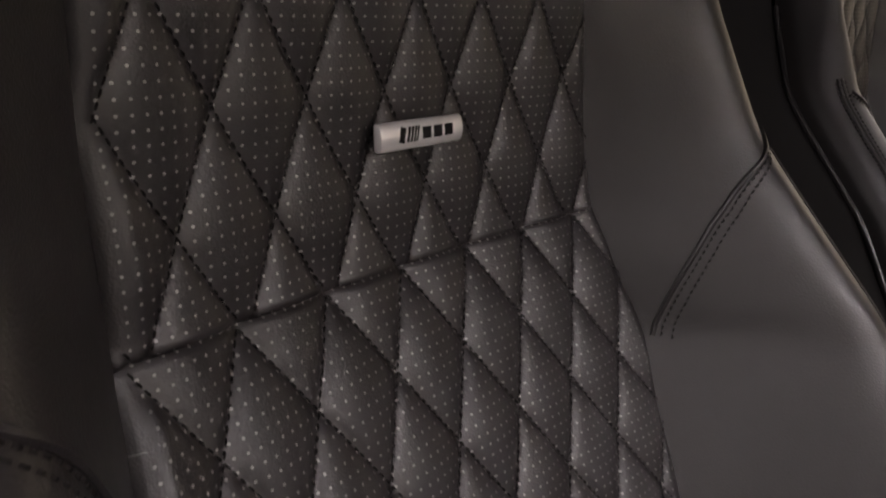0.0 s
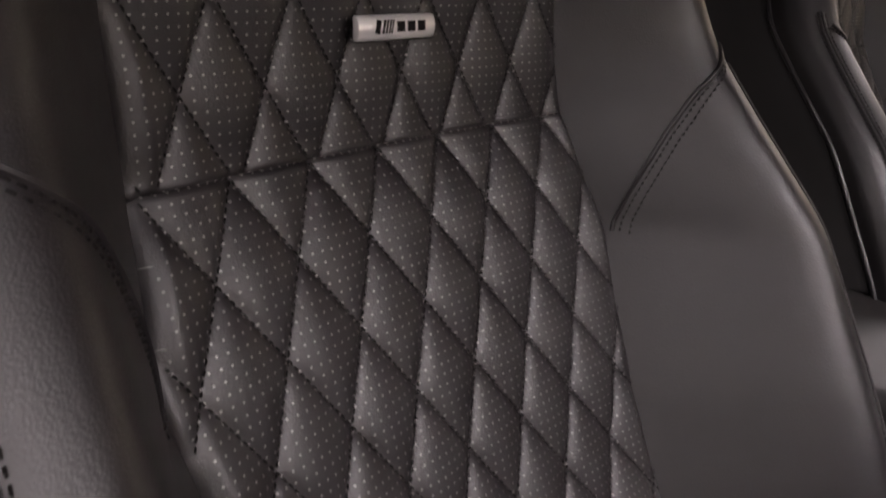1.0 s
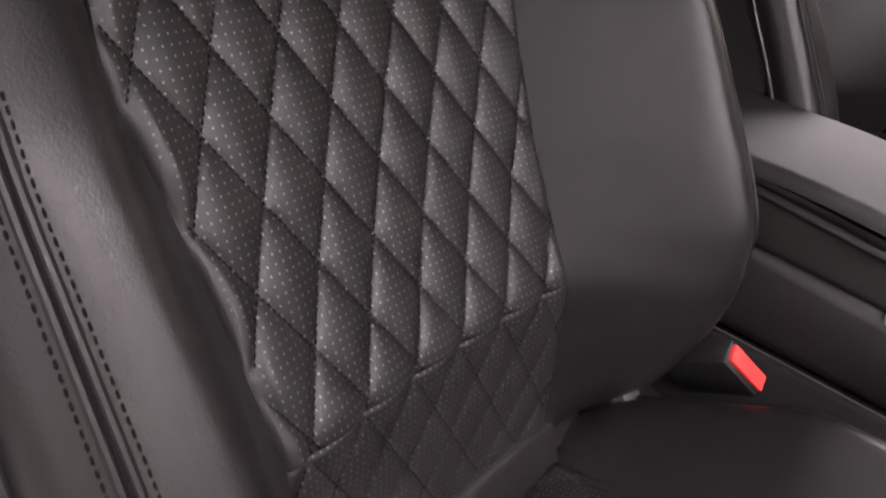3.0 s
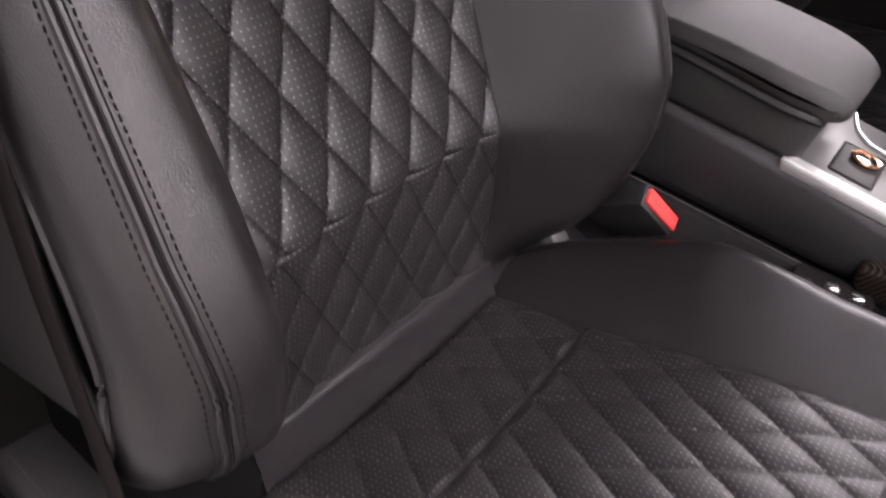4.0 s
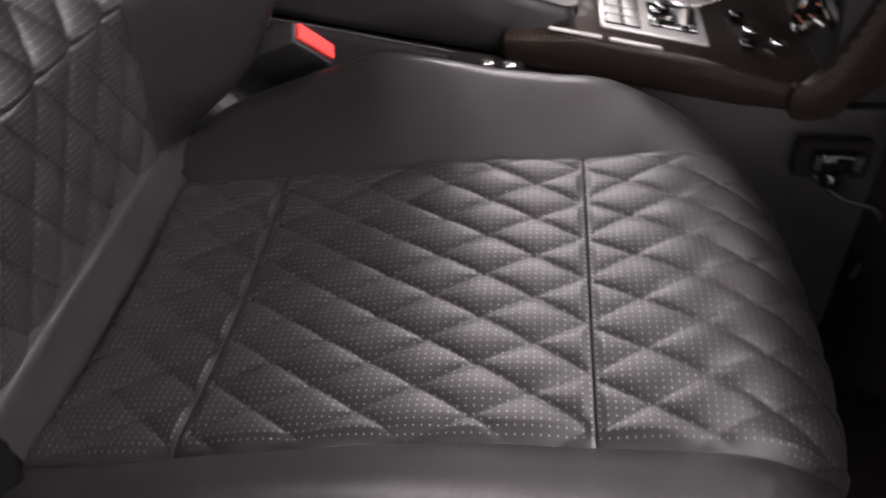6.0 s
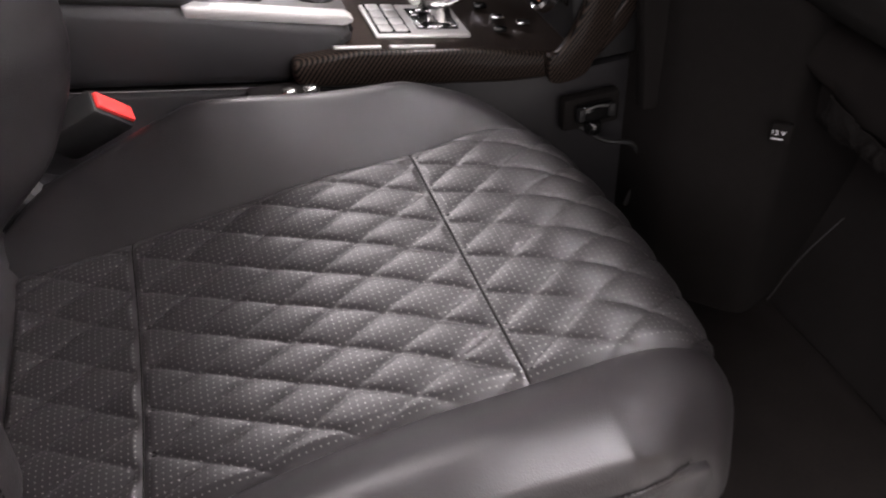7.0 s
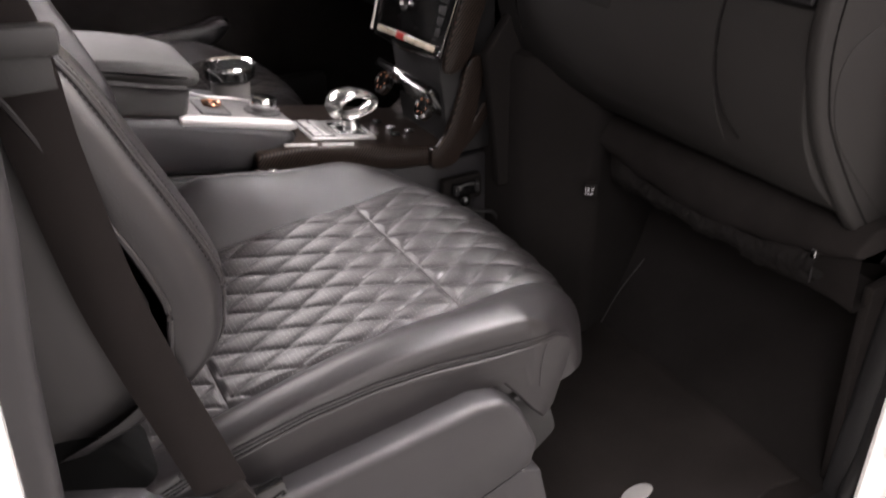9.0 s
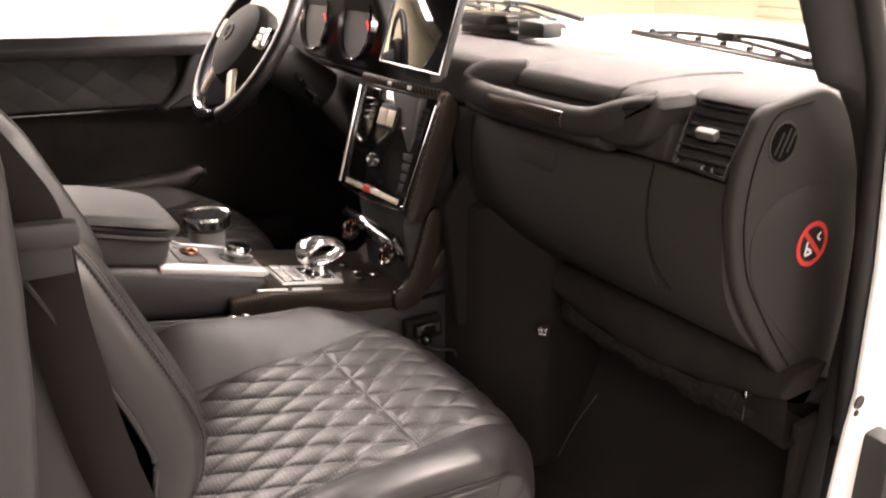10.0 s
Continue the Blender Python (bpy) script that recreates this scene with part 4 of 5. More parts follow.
        part("slat", box((0.016, 0.084, 0.0035), (p.x + 0.004, p.y, p.z), 0.001, (0, 10, 2)), PLASTIC, v)
    part("vent_tab", box((0.012, 0.032, 0.013), (0.803, -0.252, 0.768), 0.002, (0, -25, 0)), VENT_GREY, v, "grey metal vent tab")
    part("vent_wheel", box((0.010, 0.032, 0.007), (0.786, -0.250, 0.729), 0.002), SHELL, v)
    for y in (-0.227, -0.270, -0.285):
        part("vent_mark", box((0.003, 0.005, 0.006), (0.7815, y, 0.730), 0.0008), CHROME, v)
    part("vent_hood", prism([(0.826, 0.806), (0.840, 0.8155), (0.90, 0.819), (0.98, 0.817), (0.98, 0.81), (0.85, 0.803)], "y", -0.308, -0.200, 0.003), DASH, d, "padded hood over the vent")
    # grab handle
    g = thing("grab_handle", "black leather grab handle with carbon strip on the dashboard", "grab handle")
    bar = smooth_line([(0.822, 0.158, 0.795), (0.800, 0.180, 0.792), (0.776, 0.212, 0.787), (0.757, 0.230, 0.773), (0.751, 0.205, 0.760), (0.751, 0.10, 0.756), (0.752, 0.0, 0.755), (0.753, -0.08, 0.759), (0.760, -0.13, 0.774), (0.790, -0.178, 0.790)], 8)
    part("bar", tube(bar, [float(np.interp(k, [0, 14, 30, 56, 72], [0.019, 0.021, 0.0175, 0.017, 0.020])) for k in range(len(bar))], 16, flat=1.25), DASH, g, "black leather covered grab bar")
    block = prism(list(map(tuple, smooth_line([(-0.088, 0.748), (-0.098, 0.779), (-0.138, 0.798), (-0.176, 0.809), (-0.203, 0.812), (-0.209, 0.800), (-0.190, 0.757), (-0.162, 0.739), (-0.106, 0.735)], 4, True))), "x", 0.751, 0.83, 0.012, 3)
    part("end_block", block, DASH, g, "black leather handle end")
    part("block_seam", tube(smooth_line([(0.7500, -0.098, 0.752), (0.7500, -0.122, 0.774), (0.7500, -0.150, 0.788), (0.7500, -0.192, 0.798)], 6), 0.0012, 6), THREAD, g)
    part("lower_shelf", prism([(0.752, 0.742), (0.752, 0.728), (0.775, 0.716), (0.80, 0.716), (0.80, 0.748)], "y", -0.10, 0.245, 0.004), DASH, g)
    part("carbon_strip", prism([(0.7325, 0.768), (0.7300, 0.757), (0.734, 0.745), (0.745, 0.742), (0.745, 0.770)], "y", -0.040, 0.150, 0.002), CARBON, g, "glossy carbon fibre strip")
    # felt apron and net pocket under the dash
    a = thing("footwell_apron", "dark felt apron with a net pocket under the dashboard", "footwell lining")
    def sag(y):
        """Height of the elastic edge, which hangs lowest a little off the middle."""
        return 0.343 + 0.60 * (y + 0.06) ** 2 + 0.0015 * math.sin(y * 70) + 0.0010 * math.sin(y * 161)

    rows = []
    for y in np.linspace(-0.350, 0.195, 90):
        w = 0.0015 * math.sin(y * 60) + 0.001 * math.sin(y * 23)
        top = 0.398 + 0.010 * min(max((0.10 - y) / 0.25, 0), 1)
        c = sag(y) - 0.004
        rows.append([(x + w * 0.5, y, z + w * 0.5) for x, z in ((1.0, top + 0.020), (0.935, top + 0.016), (0.914, top), (0.907, (top + c) / 2), (0.906, c + 0.006), (0.912, c), (0.925, c), (1.02, c + 0.004))])
    rows = [[(0.96, rows[0][0][1], 0.37)] * len(rows[0]), *rows, [(0.96, rows[-1][0][1], 0.37)] * len(rows[0])]
    grid_part("felt_lining", np.array(rows), FELT, a, "dark felt apron pad")
    ys = np.linspace(0.118, -0.300, 120)
    cord = [(0.9025 + 0.0008 * math.sin(k * 0.7), y, sag(y)) for k, y in enumerate(ys)]
    part("net_cord", tube(cord, 0.0016, 6), FELT, a, "elastic net edge")
    # felt flap behind the net
    rows = []
    for y in np.linspace(-0.348, 0.16, 60):
        w = 0.001 * math.sin(y * 41)
        rows.append([(x + w, y, z) for x, z in ((0.918, sag(y) + 0.002), (0.924, sag(y) - 0.012), (0.927, 0.318), (0.930, 0.303 + 0.003 * math.sin(y * 37)), (0.938, 0.300), (1.02, 0.306))])
    grid_part("felt_flap", np.array(rows), FELT, a, "dark felt flap")
    # the slack, crumpled net below the cord
    rng = np.random.default_rng(11)
    drift = rng.normal(0, 1, (120, 9))
    drift = (drift + np.roll(drift, 1, 0) + np.roll(drift, 1, 1)) * 0.0011
    rows = []
    for k, y in enumerate(ys):
        foot = 0.302 + 0.010 * math.sin(k * 0.11) ** 2 + 0.0022 * math.sin(k * 0.9) + 0.034 * max(0.0, (k - 100) / 19) ** 2
        rows.append([(0.9035 + 0.020 * f ** 1.5 - 0.010 * math.sin(math.pi * f) + drift[k, j], y + 0.5 * drift[k, j - 3], sag(y) + (foot - sag(y)) * f) for j, f in enumerate(np.linspace(0, 1, 9))])
    grid_part("net_pocket", np.array(rows), NET, a, "crumpled black net pocket")
    net = []
    for k in range(0, 112, 4):
        for a0, b0 in ((0, 8), (8, 0)):
            net.append(tube([np.array(rows[min(k + a0 + (b0 - a0) * j // 8, 119)][j]) + np.array([-0.001, 0, 0]) for j in range(0, 9, 2)], 0.0006, 4))
    part("net_threads", join(*net), FELT, a, "dark net threads")
    part("net_hook", box((0.008, 0.008, 0.014), (0.901, -0.293, 0.376), 0.002), CHROME, a, "small metal hook")
    part("net_tie", tube([(0.901, -0.293, 0.370), (0.900, -0.295, 0.352), (0.903, -0.293, 0.330)], 0.0011, 6), PLASTIC, a)
    # bits on top of the dash, by the windscreen
    s = thing("dash_sensor", "black camera housing on the dashboard below the windscreen", "camera")
    part("body", box((0.09, 0.19, 0.035), (1.04, 0.56, 0.842), 0.008), GLOSS, s)
    part("lens_box", box((0.05, 0.085, 0.032), (1.02, 0.385, 0.838), 0.006), RUBBER, s)
    part("foot", box((0.07, 0.22, 0.014), (1.04, 0.55, 0.8185), 0.004), PLASTIC, s)


build_dash()


# ---- wipers ----
def build_wiper(y0, y1, z0, z1):
    """A wiper with its rubber, spring blade, claws and arm, lying along the cowl."""
    w = thing("wiper", "black windscreen wiper resting at the cowl", "wiper", "windscreen wipers")

    def at(f, up=0.0, out=0.0):
        return (1.135 + out, y0 + (y1 - y0) * f, z0 + (z1 - z0) * f + up)

    part("rubber", tube([at(0), at(0.5), at(1)], 0.0028, 6), RUBBER, w, "thin rubber lip")
    part("blade", tube([at(0.01, 0.0055), at(0.5, 0.0065), at(0.99, 0.0055)], 0.0032, 6), TRAY_GREY, w, "worn grey blade spring")
    part("yoke", tube(smooth_line([at(0.12, 0.008, 0.004), at(0.30, 0.017, 0.006), at(0.52, 0.021, 0.008), at(0.74, 0.017, 0.006), at(0.92, 0.008, 0.004)], 5), 0.0038, 6), SHELL, w, "black blade yoke")
    for k in range(7):
        part("claw", box((0.010, 0.009, 0.011), at(0.12 + 0.13 * k, 0.010, 0.004), 0.002), SHELL, w)
    part("arm", tube(smooth_line([at(0.50, 0.026, 0.010), at(0.70, 0.030, 0.016), at(1.02, 0.018, 0.035)], 5), [0.0045] * 6 + [0.0065] * 5, 8), SHELL, w, "black wiper arm")
    part("joint", box((0.020, 0.040, 0.016), at(0.52, 0.024, 0.010), 0.004), RUBBER, w, "black blade joint")
    return w


build_wiper(0.245, -0.19, 0.836, 0.814)
build_wiper(0.90, 0.44, 0.858, 0.829)


# ---- centre stack, screen and climate panel ----
def build_stack():
    s = thing("centre_stack", "gloss black centre stack with chrome edge", "centre stack")
    A, B, C, D = (Vector(p) for p in ((0.702, 0.550, 0.733), (0.746, 0.330, 0.726), (0.667, 0.329, 0.526), (0.645, 0.552, 0.530)))
    right, down = (B - A).normalized(), (D - A).normalized()
    out = right.cross(down).normalized()
    if out.x > 0:
        out = -out
    def at(u, v, h=0.0):
        return A.lerp(B, u).lerp(D.lerp(C, u), v) + out * h
    def slab(name, u0, v0, u1, v1, h0, h1, mat, parent, label="", bevel=0.0015):
        bm = bmesh.new()
        lo = [bm.verts.new(at(u, v, h0)) for u, v in ((u0, v0), (u1, v0), (u1, v1), (u0, v1))]
        hi = [bm.verts.new(at(u, v, h1)) for u, v in ((u0, v0), (u1, v0), (u1, v1), (u0, v1))]
        bm.faces.new(lo), bm.faces.new(hi)
        for k in range(4):
            bm.faces.new((lo[k], lo[(k + 1) % 4], hi[(k + 1) % 4], hi[k]))
        bmesh.ops.recalc_face_normals(bm, faces=bm.faces)
        bmesh.ops.bevel(bm, geom=bm.edges[:], offset=bevel, segments=2, affect="EDGES", profile=0.5)
        return part(name, bm, mat, parent, label)
    slab("face", 0, 0, 1, 1, -0.03, 0, GLOSS, s, "piano black stack face", 0.004)
    loop = [at(u, v, 0.001) for u, v in ((0.0, 0.04), (0.03, 0.0), (0.97, 0.0), (1.0, 0.04), (1.0, 0.93), (0.95, 1.0), (0.5, 1.035), (0.05, 1.0), (0.0, 0.95))]
    part("chrome_edge", tube(loop, 0.0010, 8, True), CHROME, s, "chrome edge strip")
    part("edge_strip", tube([at(-0.01, v, 0.003) for v in np.linspace(0.02, 0.97, 12)], 0.0042, 8), CHROME, s, "bright chrome edge strip")
    for u0, u1 in ((0.06, 0.36), (0.62, 0.95)):
        v = slab("air_vent", u0, 0.08, u1, 0.36, -0.001, 0.001, SHELL, s, "dark louvred centre vent")
        for k in range(4):
            slab("slat", u0 + 0.02, 0.11 + k * 0.06, u1 - 0.02, 0.125 + k * 0.06, 0.001, 0.005, GLOSS, v)
    slab("display_unit", 0.38, 0.13, 0.60, 0.36, 0.0, 0.010, PLASTIC, s, "small button block")
    slab("button", 0.385, 0.17, 0.485, 0.32, 0.010, 0.013, PALE_METAL, s)
    slab("button", 0.50, 0.17, 0.60, 0.32, 0.010, 0.013, PALE_METAL, s)
    k = at(0.42, 0.66, 0.0)
    m = Matrix.Translation(k) @ out.to_track_quat("Z", "Y").to_matrix().to_4x4()
    ring = lathe([(0.013, 0.0), (0.013, 0.010), (0.0095, 0.012), (0.0095, 0.008)], sides=24)
    bmesh.ops.transform(ring, matrix=m, verts=ring.verts)
    part("volume_knob", ring, CHROME, s, "chrome ringed volume knob")
    for r in range(4):
        for c in range(2):
            slab("button", 0.58 + c * 0.18, 0.50 + r * 0.09, 0.74 + c * 0.18, 0.57 + r * 0.09, 0.0, 0.002, SHELL, s)
    row = slab("button_row", 0.08, 0.905, 0.94, 0.965, 0.0, 0.003, GLOSS, s, "gloss black button strip")
    for c in range(6):
        slab("button", 0.09 + c * 0.141, 0.912, 0.222 + c * 0.141, 0.958, 0.003, 0.005, PALE_METAL, row)
    slab("hazard_button", 0.385, 0.905, 0.495, 0.965, 0.002, 0.0058, RED_INK, s, "red hazard button")
    slab("top_trim", -0.01, -0.10, 1.02, -0.02, -0.02, 0.004, CARBON, s, "carbon fibre top trim")
    for u in (0.30, 0.56):
        slab("top_button", u + 0.06, -0.075, u + 0.11, -0.04, 0.004, 0.006, SILVER, s)
    # carbon cheek on the passenger's side
    part("side_cheek", prism(list(map(tuple, smooth_line([(0.752, 0.735), (0.785, 0.715), (0.775, 0.66), (0.745, 0.585), (0.722, 0.520), (0.690, 0.500), (0.672, 0.515), (0.70, 0.60)], 4, True))), "y", 0.318, 0.332, 0.004), CARBON, s, "glossy carbon fibre side cheek")
    part("stack_body", prism([(0.72, 0.73), (0.80, 0.72), (0.80, 0.33), (0.70, 0.33), (0.69, 0.43), (0.68, 0.52)], "y", 0.356, 0.55, 0.006), SHELL, s)
    part("lower_cheek", prism([(0.745, 0.53), (0.80, 0.60), (0.86, 0.50), (0.92, 0.40), (0.92, 0.27), (0.775, 0.27), (0.768, 0.36), (0.757, 0.44)], "y", 0.300, 0.326, 0.008), CARPET, s, "black padded knee panel")
    part("side_riser", prism(list(map(tuple, smooth_line([(0.655, 0.357), (0.668, 0.360), (0.686, 0.382), (0.702, 0.415), (0.716, 0.455), (0.735, 0.51), (0.768, 0.51), (0.758, 0.44), (0.745, 0.395), (0.722, 0.345), (0.704, 0.320), (0.66, 0.318)], 3, True))), "y", 0.340, 0.354, 0.004), CARBON, s, "glossy carbon fibre riser")
    # climate panel
    c = thing("climate_panel", "black climate control panel with chrome knobs", "control panel")
    p0 = (0.692, 0.484, 0.425)
    part("panel", box((0.02, 0.235, 0.085), p0, 0.006, (0, -32, 0)), GLOSS, c)
    for y in (0.572, 0.396):
        base = pose(0.678, y, 0.418) @ pose(0, 0, 0, 0, -58, 0)
        for nm, prof, mat in (("knob_ring", [(0.027, 0.0), (0.027, 0.012), (0.0225, 0.015), (0.0225, 0.010)], CHROME), ("knob_face", [(0.0225, 0.0), (0.0225, 0.012), (0.004, 0.013)], GLOSS)):
            bm = lathe(prof, sides=28)
            bmesh.ops.transform(bm, matrix=base, verts=bm.verts)
            part(nm, bm, mat, c)
        dots = [box((0.0026, 0.0026, 0.0006), (0.015 * math.cos(q), 0.015 * math.sin(q), 0.0132), 0) for q in np.linspace(0, 5.5, 7)]
        bm = join(*dots)
        bmesh.ops.transform(bm, matrix=base, verts=bm.verts)
        part("knob_lights", bm, AMBER_GLOW, c, "tiny amber lights")
    for k in range(5):
        part("button", box((0.004, 0.010, 0.016), (0.679, 0.444 + 0.02 * k, 0.428 + 0.01), 0.001, (0, -32, 0)), AMBER_GLOW if k % 2 else SHELL, c)
    # screen
    t = thing("tablet_screen", "dark switched-off tablet screen above the centre stack", "screen")
    base = pose(0.712, 0.379, 0.782) @ pose(0, 0, 0, 0, 18, 0)
    for nm, size, off, mat in (("case", (0.014, 0.226, 0.150), (0.008, 0, 0.075), SHELL), ("glass", (0.002, 0.218, 0.142), (-0.0005, 0, 0.075), SCREEN)):
        bm = box(size, off, 0.003 if nm == "case" else 0.0008)
        bmesh.ops.transform(bm, matrix=base, verts=bm.verts)
        part(nm, bm, mat, t)
    rim = tube([base @ Vector(p) for p in ((-0.001, -0.112, 0.003), (-0.001, 0.112, 0.003), (-0.001, 0.112, 0.147), (-0.001, -0.112, 0.147))], 0.0018, 6, True)
    part("rim", rim, SILVER, t)
    part("stand", box((0.03, 0.10, 0.05), (0.745, 0.379, 0.785), 0.006), SHELL, t)


build_stack()


# ---- steering wheel and instruments ----
def build_wheel():
    w = thing("steering_wheel", "black leather steering wheel with silver spokes", "steering wheel")
    C = Vector((0.568, 0.862, 0.793))
    m = Matrix.Translation(C) @ pose(0, 0, 0, 0, -56, 0)
    def put(bm):
        bmesh.ops.transform(bm, matrix=m, verts=bm.verts)
        return bm
    R = 0.188
    ring = [(R * math.cos(a), R * math.sin(a), 0) for a in np.linspace(0, 2 * math.pi, 64, endpoint=False)]
    part("rim", put(tube(ring, 0.0175, 12, True)), LEATHER, w)
    low = [(R * math.cos(a), R * math.sin(a), 0.0005) for a in np.linspace(math.pi - 0.45, math.pi + 0.45, 16)]
    part("rim_insert", put(tube(low, 0.0183, 12)), GLOSS, w, "gloss black lower rim")
    hub = lathe([(0.086, -0.02), (0.090, 0.006), (0.082, 0.026), (0.060, 0.038), (0.030, 0.043), (0.004, 0.044)], sides=40)
    for q in hub.verts:
        # a shield, wide above and narrow below
        q.co.y *= 1.0 + 1.6 * min(q.co.x, 0.05)
        q.co.x *= 0.80 if q.co.x > 0 else 0.95
        q.co.x, q.co.y = q.co.x * 1.22, q.co.y * 1.18
    part("hub", put(hub), DASH, w, "padded black shield shaped hub")
    part("hub_ring", put(lathe([(0.020, 0.042), (0.020, 0.0465), (0.017, 0.0465), (0.017, 0.043)], sides=28)), SHELL, w, "dark hub ring")
    for a in (0, 2.1, 4.2):
        part("hub_arm", put(box((0.017, 0.0022, 0.002), (0.0085 * math.cos(a), 0.0085 * math.sin(a), 0.0455), 0.0006, (0, 0, math.degrees(a)))), SHELL, w)
    for a in (math.pi + 0.62, math.pi - 0.62):
        d = Vector((math.cos(a), math.sin(a), 0))
        part("spoke", put(tube([d * 0.066 + Vector((0, 0, 0.016)), d * 0.12 + Vector((0, 0, 0.010)), d * 0.176], [0.021, 0.017, 0.015], 10, flat=0.4)), PALE_METAL, w, "pale brushed metal spoke")
    for side in (1, -1):
        pad = part("button_pad", put(box((0.052, 0.066, 0.016), (0.012, side * 0.128, 0.010), 0.006)), GLOSS, w, "gloss black spoke with buttons")
        for j in (-1, 0, 1):
            part("button", put(box((0.013, 0.030, 0.006), (0.012 + j * 0.0155, side * 0.120, 0.0185), 0.002)), PALE_METAL, pad)
    part("column", put(tube([(0, 0, -0.01), (0, 0, -0.22)], 0.05, 16)), SHELL, w)
    part("stalk", tube([(0.66, 0.80, 0.72), (0.650, 0.67, 0.685)], [0.008, 0.010], 8), GLOSS, w, "black column stalk")
    i = thing("instrument_cluster", "black instrument hood with two ringed dials", "instruments")
    part("hood", prism(list(map(tuple, smooth_line([(0.78, 0.73), (0.775, 0.84), (0.755, 0.915), (0.80, 0.945), (0.90, 0.92), (0.96, 0.82), (0.92, 0.73)], 4))), "y", 0.60, 1.06, 0.015, 3), SHELL, i)
    for y in (0.695, 0.915):
        turn = (0, -78, 0)
        dial = part("dial", lathe([(0.080, 0.0), (0.080, 0.014), (0.076, 0.017), (0.074, 0.004), (0.01, 0.003)], (0.770, y, 0.832), turn, 36), CHROME, i, "chrome ringed dial")
        part("dial_face", lathe([(0.073, 0.0), (0.073, 0.006)], (0.770, y, 0.832), turn, 36), SHELL, dial)
        arc = [(0.7600 - 0.2 * 0.06 * math.sin(a), y + 0.060 * math.cos(a), 0.832 + 0.060 * math.sin(a)) for a in np.linspace(2.9, 4.2, 8)]
        part("red_zone", tube(arc, 0.0022, 5), RED_GLOW, dial, "red dial marks")


build_wheel()


# ---- centre console ----
def build_console():
    c = thing("centre_console", "black leather centre console between the seats", "console")
    side = [(-0.30, 0.610), (0.06, 0.527), (0.101, 0.5175), (0.25, 0.481), (0.405, 0.437), (0.418, 0.425), (0.412, 0.408), (0.36, 0.385), (0.33, 0.372), (0.06, 0.42), (-0.30, 0.48)]
    part("side_panel", prism(side, "y", 0.372, 0.60, 0.016, 4), PLASTIC, c, "smooth grey-black console side")
    low = [(-0.30, 0.476), (0.06, 0.416), (0.33, 0.368), (0.40, 0.362), (0.69, 0.318), (0.80, 0.318), (0.80, -0.03), (-0.30, -0.03)]
    part("lower_side", prism(low, "y", 0.366, 0.606, 0.006), PLASTIC, c, "smooth black lower console side")
    part("joint_strip", tube([(-0.30, 0.3655, 0.485), (0.06, 0.3655, 0.424), (0.335, 0.3655, 0.373)], 0.0007, 6), TRAY_GREY, c, "thin pale joint line")
    # switch block on the side
    sw = part("switch_block", box((0.085, 0.066, 0.02), (0.318, 0.335, 0.372), 0.005, (0, 4, 0)), CARPET, c, "dark switch block beside the seat")
    for k in range(3):
        part("switch", box((0.015, 0.013, 0.024), (0.296 + k * 0.024, 0.300 + 0.002 * k, 0.391 + (k % 2) * 0.003), 0.0035, (0, 8, 20), 3), BRUSHED, sw, "small chrome switch")
    # armrest
    a = thing("armrest", "black leather armrest lid on the console", "armrest")
    lid = smooth_line([(-0.30, 0.645), (-0.05, 0.622), (0.10, 0.600), (0.178, 0.584), (0.235, 0.568), (0.263, 0.556), (0.276, 0.543), (0.274, 0.532), (0.258, 0.529), (0.225, 0.538), (0.094, 0.573), (-0.05, 0.598), (-0.30, 0.622)], 5, True)
    pad = prism(list(map(tuple, lid)), "y", 0.374, 0.598, 0.014, 4)
    for q in pad.verts:
        q.co.y = 0.486 + (q.co.y - 0.486) * (1 - 0.26 * max(0.0, (q.co.x - 0.19) / 0.085) ** 2.5)
        # the top swells a little towards its middle
        q.co.z += 0.004 * (1 - ((q.co.y - 0.486) / 0.112) ** 2) if q.co.z > 0.584 - 0.27 * (q.co.x - 0.094) else 0.0
    part("pad", pad, DULL_LEATHER, a, "padded black leather lid")
    body = [(-0.30, 0.632), (0.094, 0.580), (0.222, 0.545), (0.254, 0.535), (0.254, 0.520), (0.248, 0.500), (0.240, 0.481), (0.10, 0.514), (-0.30, 0.597)]
    under = prism(body, "y", 0.3752, 0.5968, 0.010, 4)
    for q in under.verts:
        q.co.y = 0.486 + (q.co.y - 0.486) * (1 - 0.26 * max(0.0, (q.co.x - 0.19) / 0.085) ** 2.5)
    part("box_side", under, DULL_LEATHER, a, "leather-covered side of the armrest box")
    # the sewn line under the lid
    edge = [(x, 0.486 - 0.1116 * (1 - 0.26 * max(0.0, (x - 0.19) / 0.085) ** 2.5), float(np.interp(x, [-0.3, -0.05, 0.094, 0.225, 0.258], [0.622, 0.598, 0.573, 0.538, 0.529])) - 0.003) for x in np.linspace(-0.2, 0.255, 40)]
    part("seam", tube(edge, 0.0013, 6), THREAD, a)
    # silver control tray
    t = thing("control_tray", "satin silver control tray on the console", "control panel")
    plate = prism([(0.232, 0.386), (0.404, 0.386), (0.415, 0.398), (0.415, 0.458), (0.396, 0.490), (0.351, 0.511), (0.302, 0.514), (0.286, 0.523), (0.272, 0.545), (0.262, 0.592), (0.232, 0.592)], "z", -0.014, -0.002, 0.0025)
    for q in plate.verts:
        q.co.z += 0.4895 - (q.co.x - 0.232) * 0.2444
    part("plate", plate, TRAY_GREY, t, "grey metal plate")
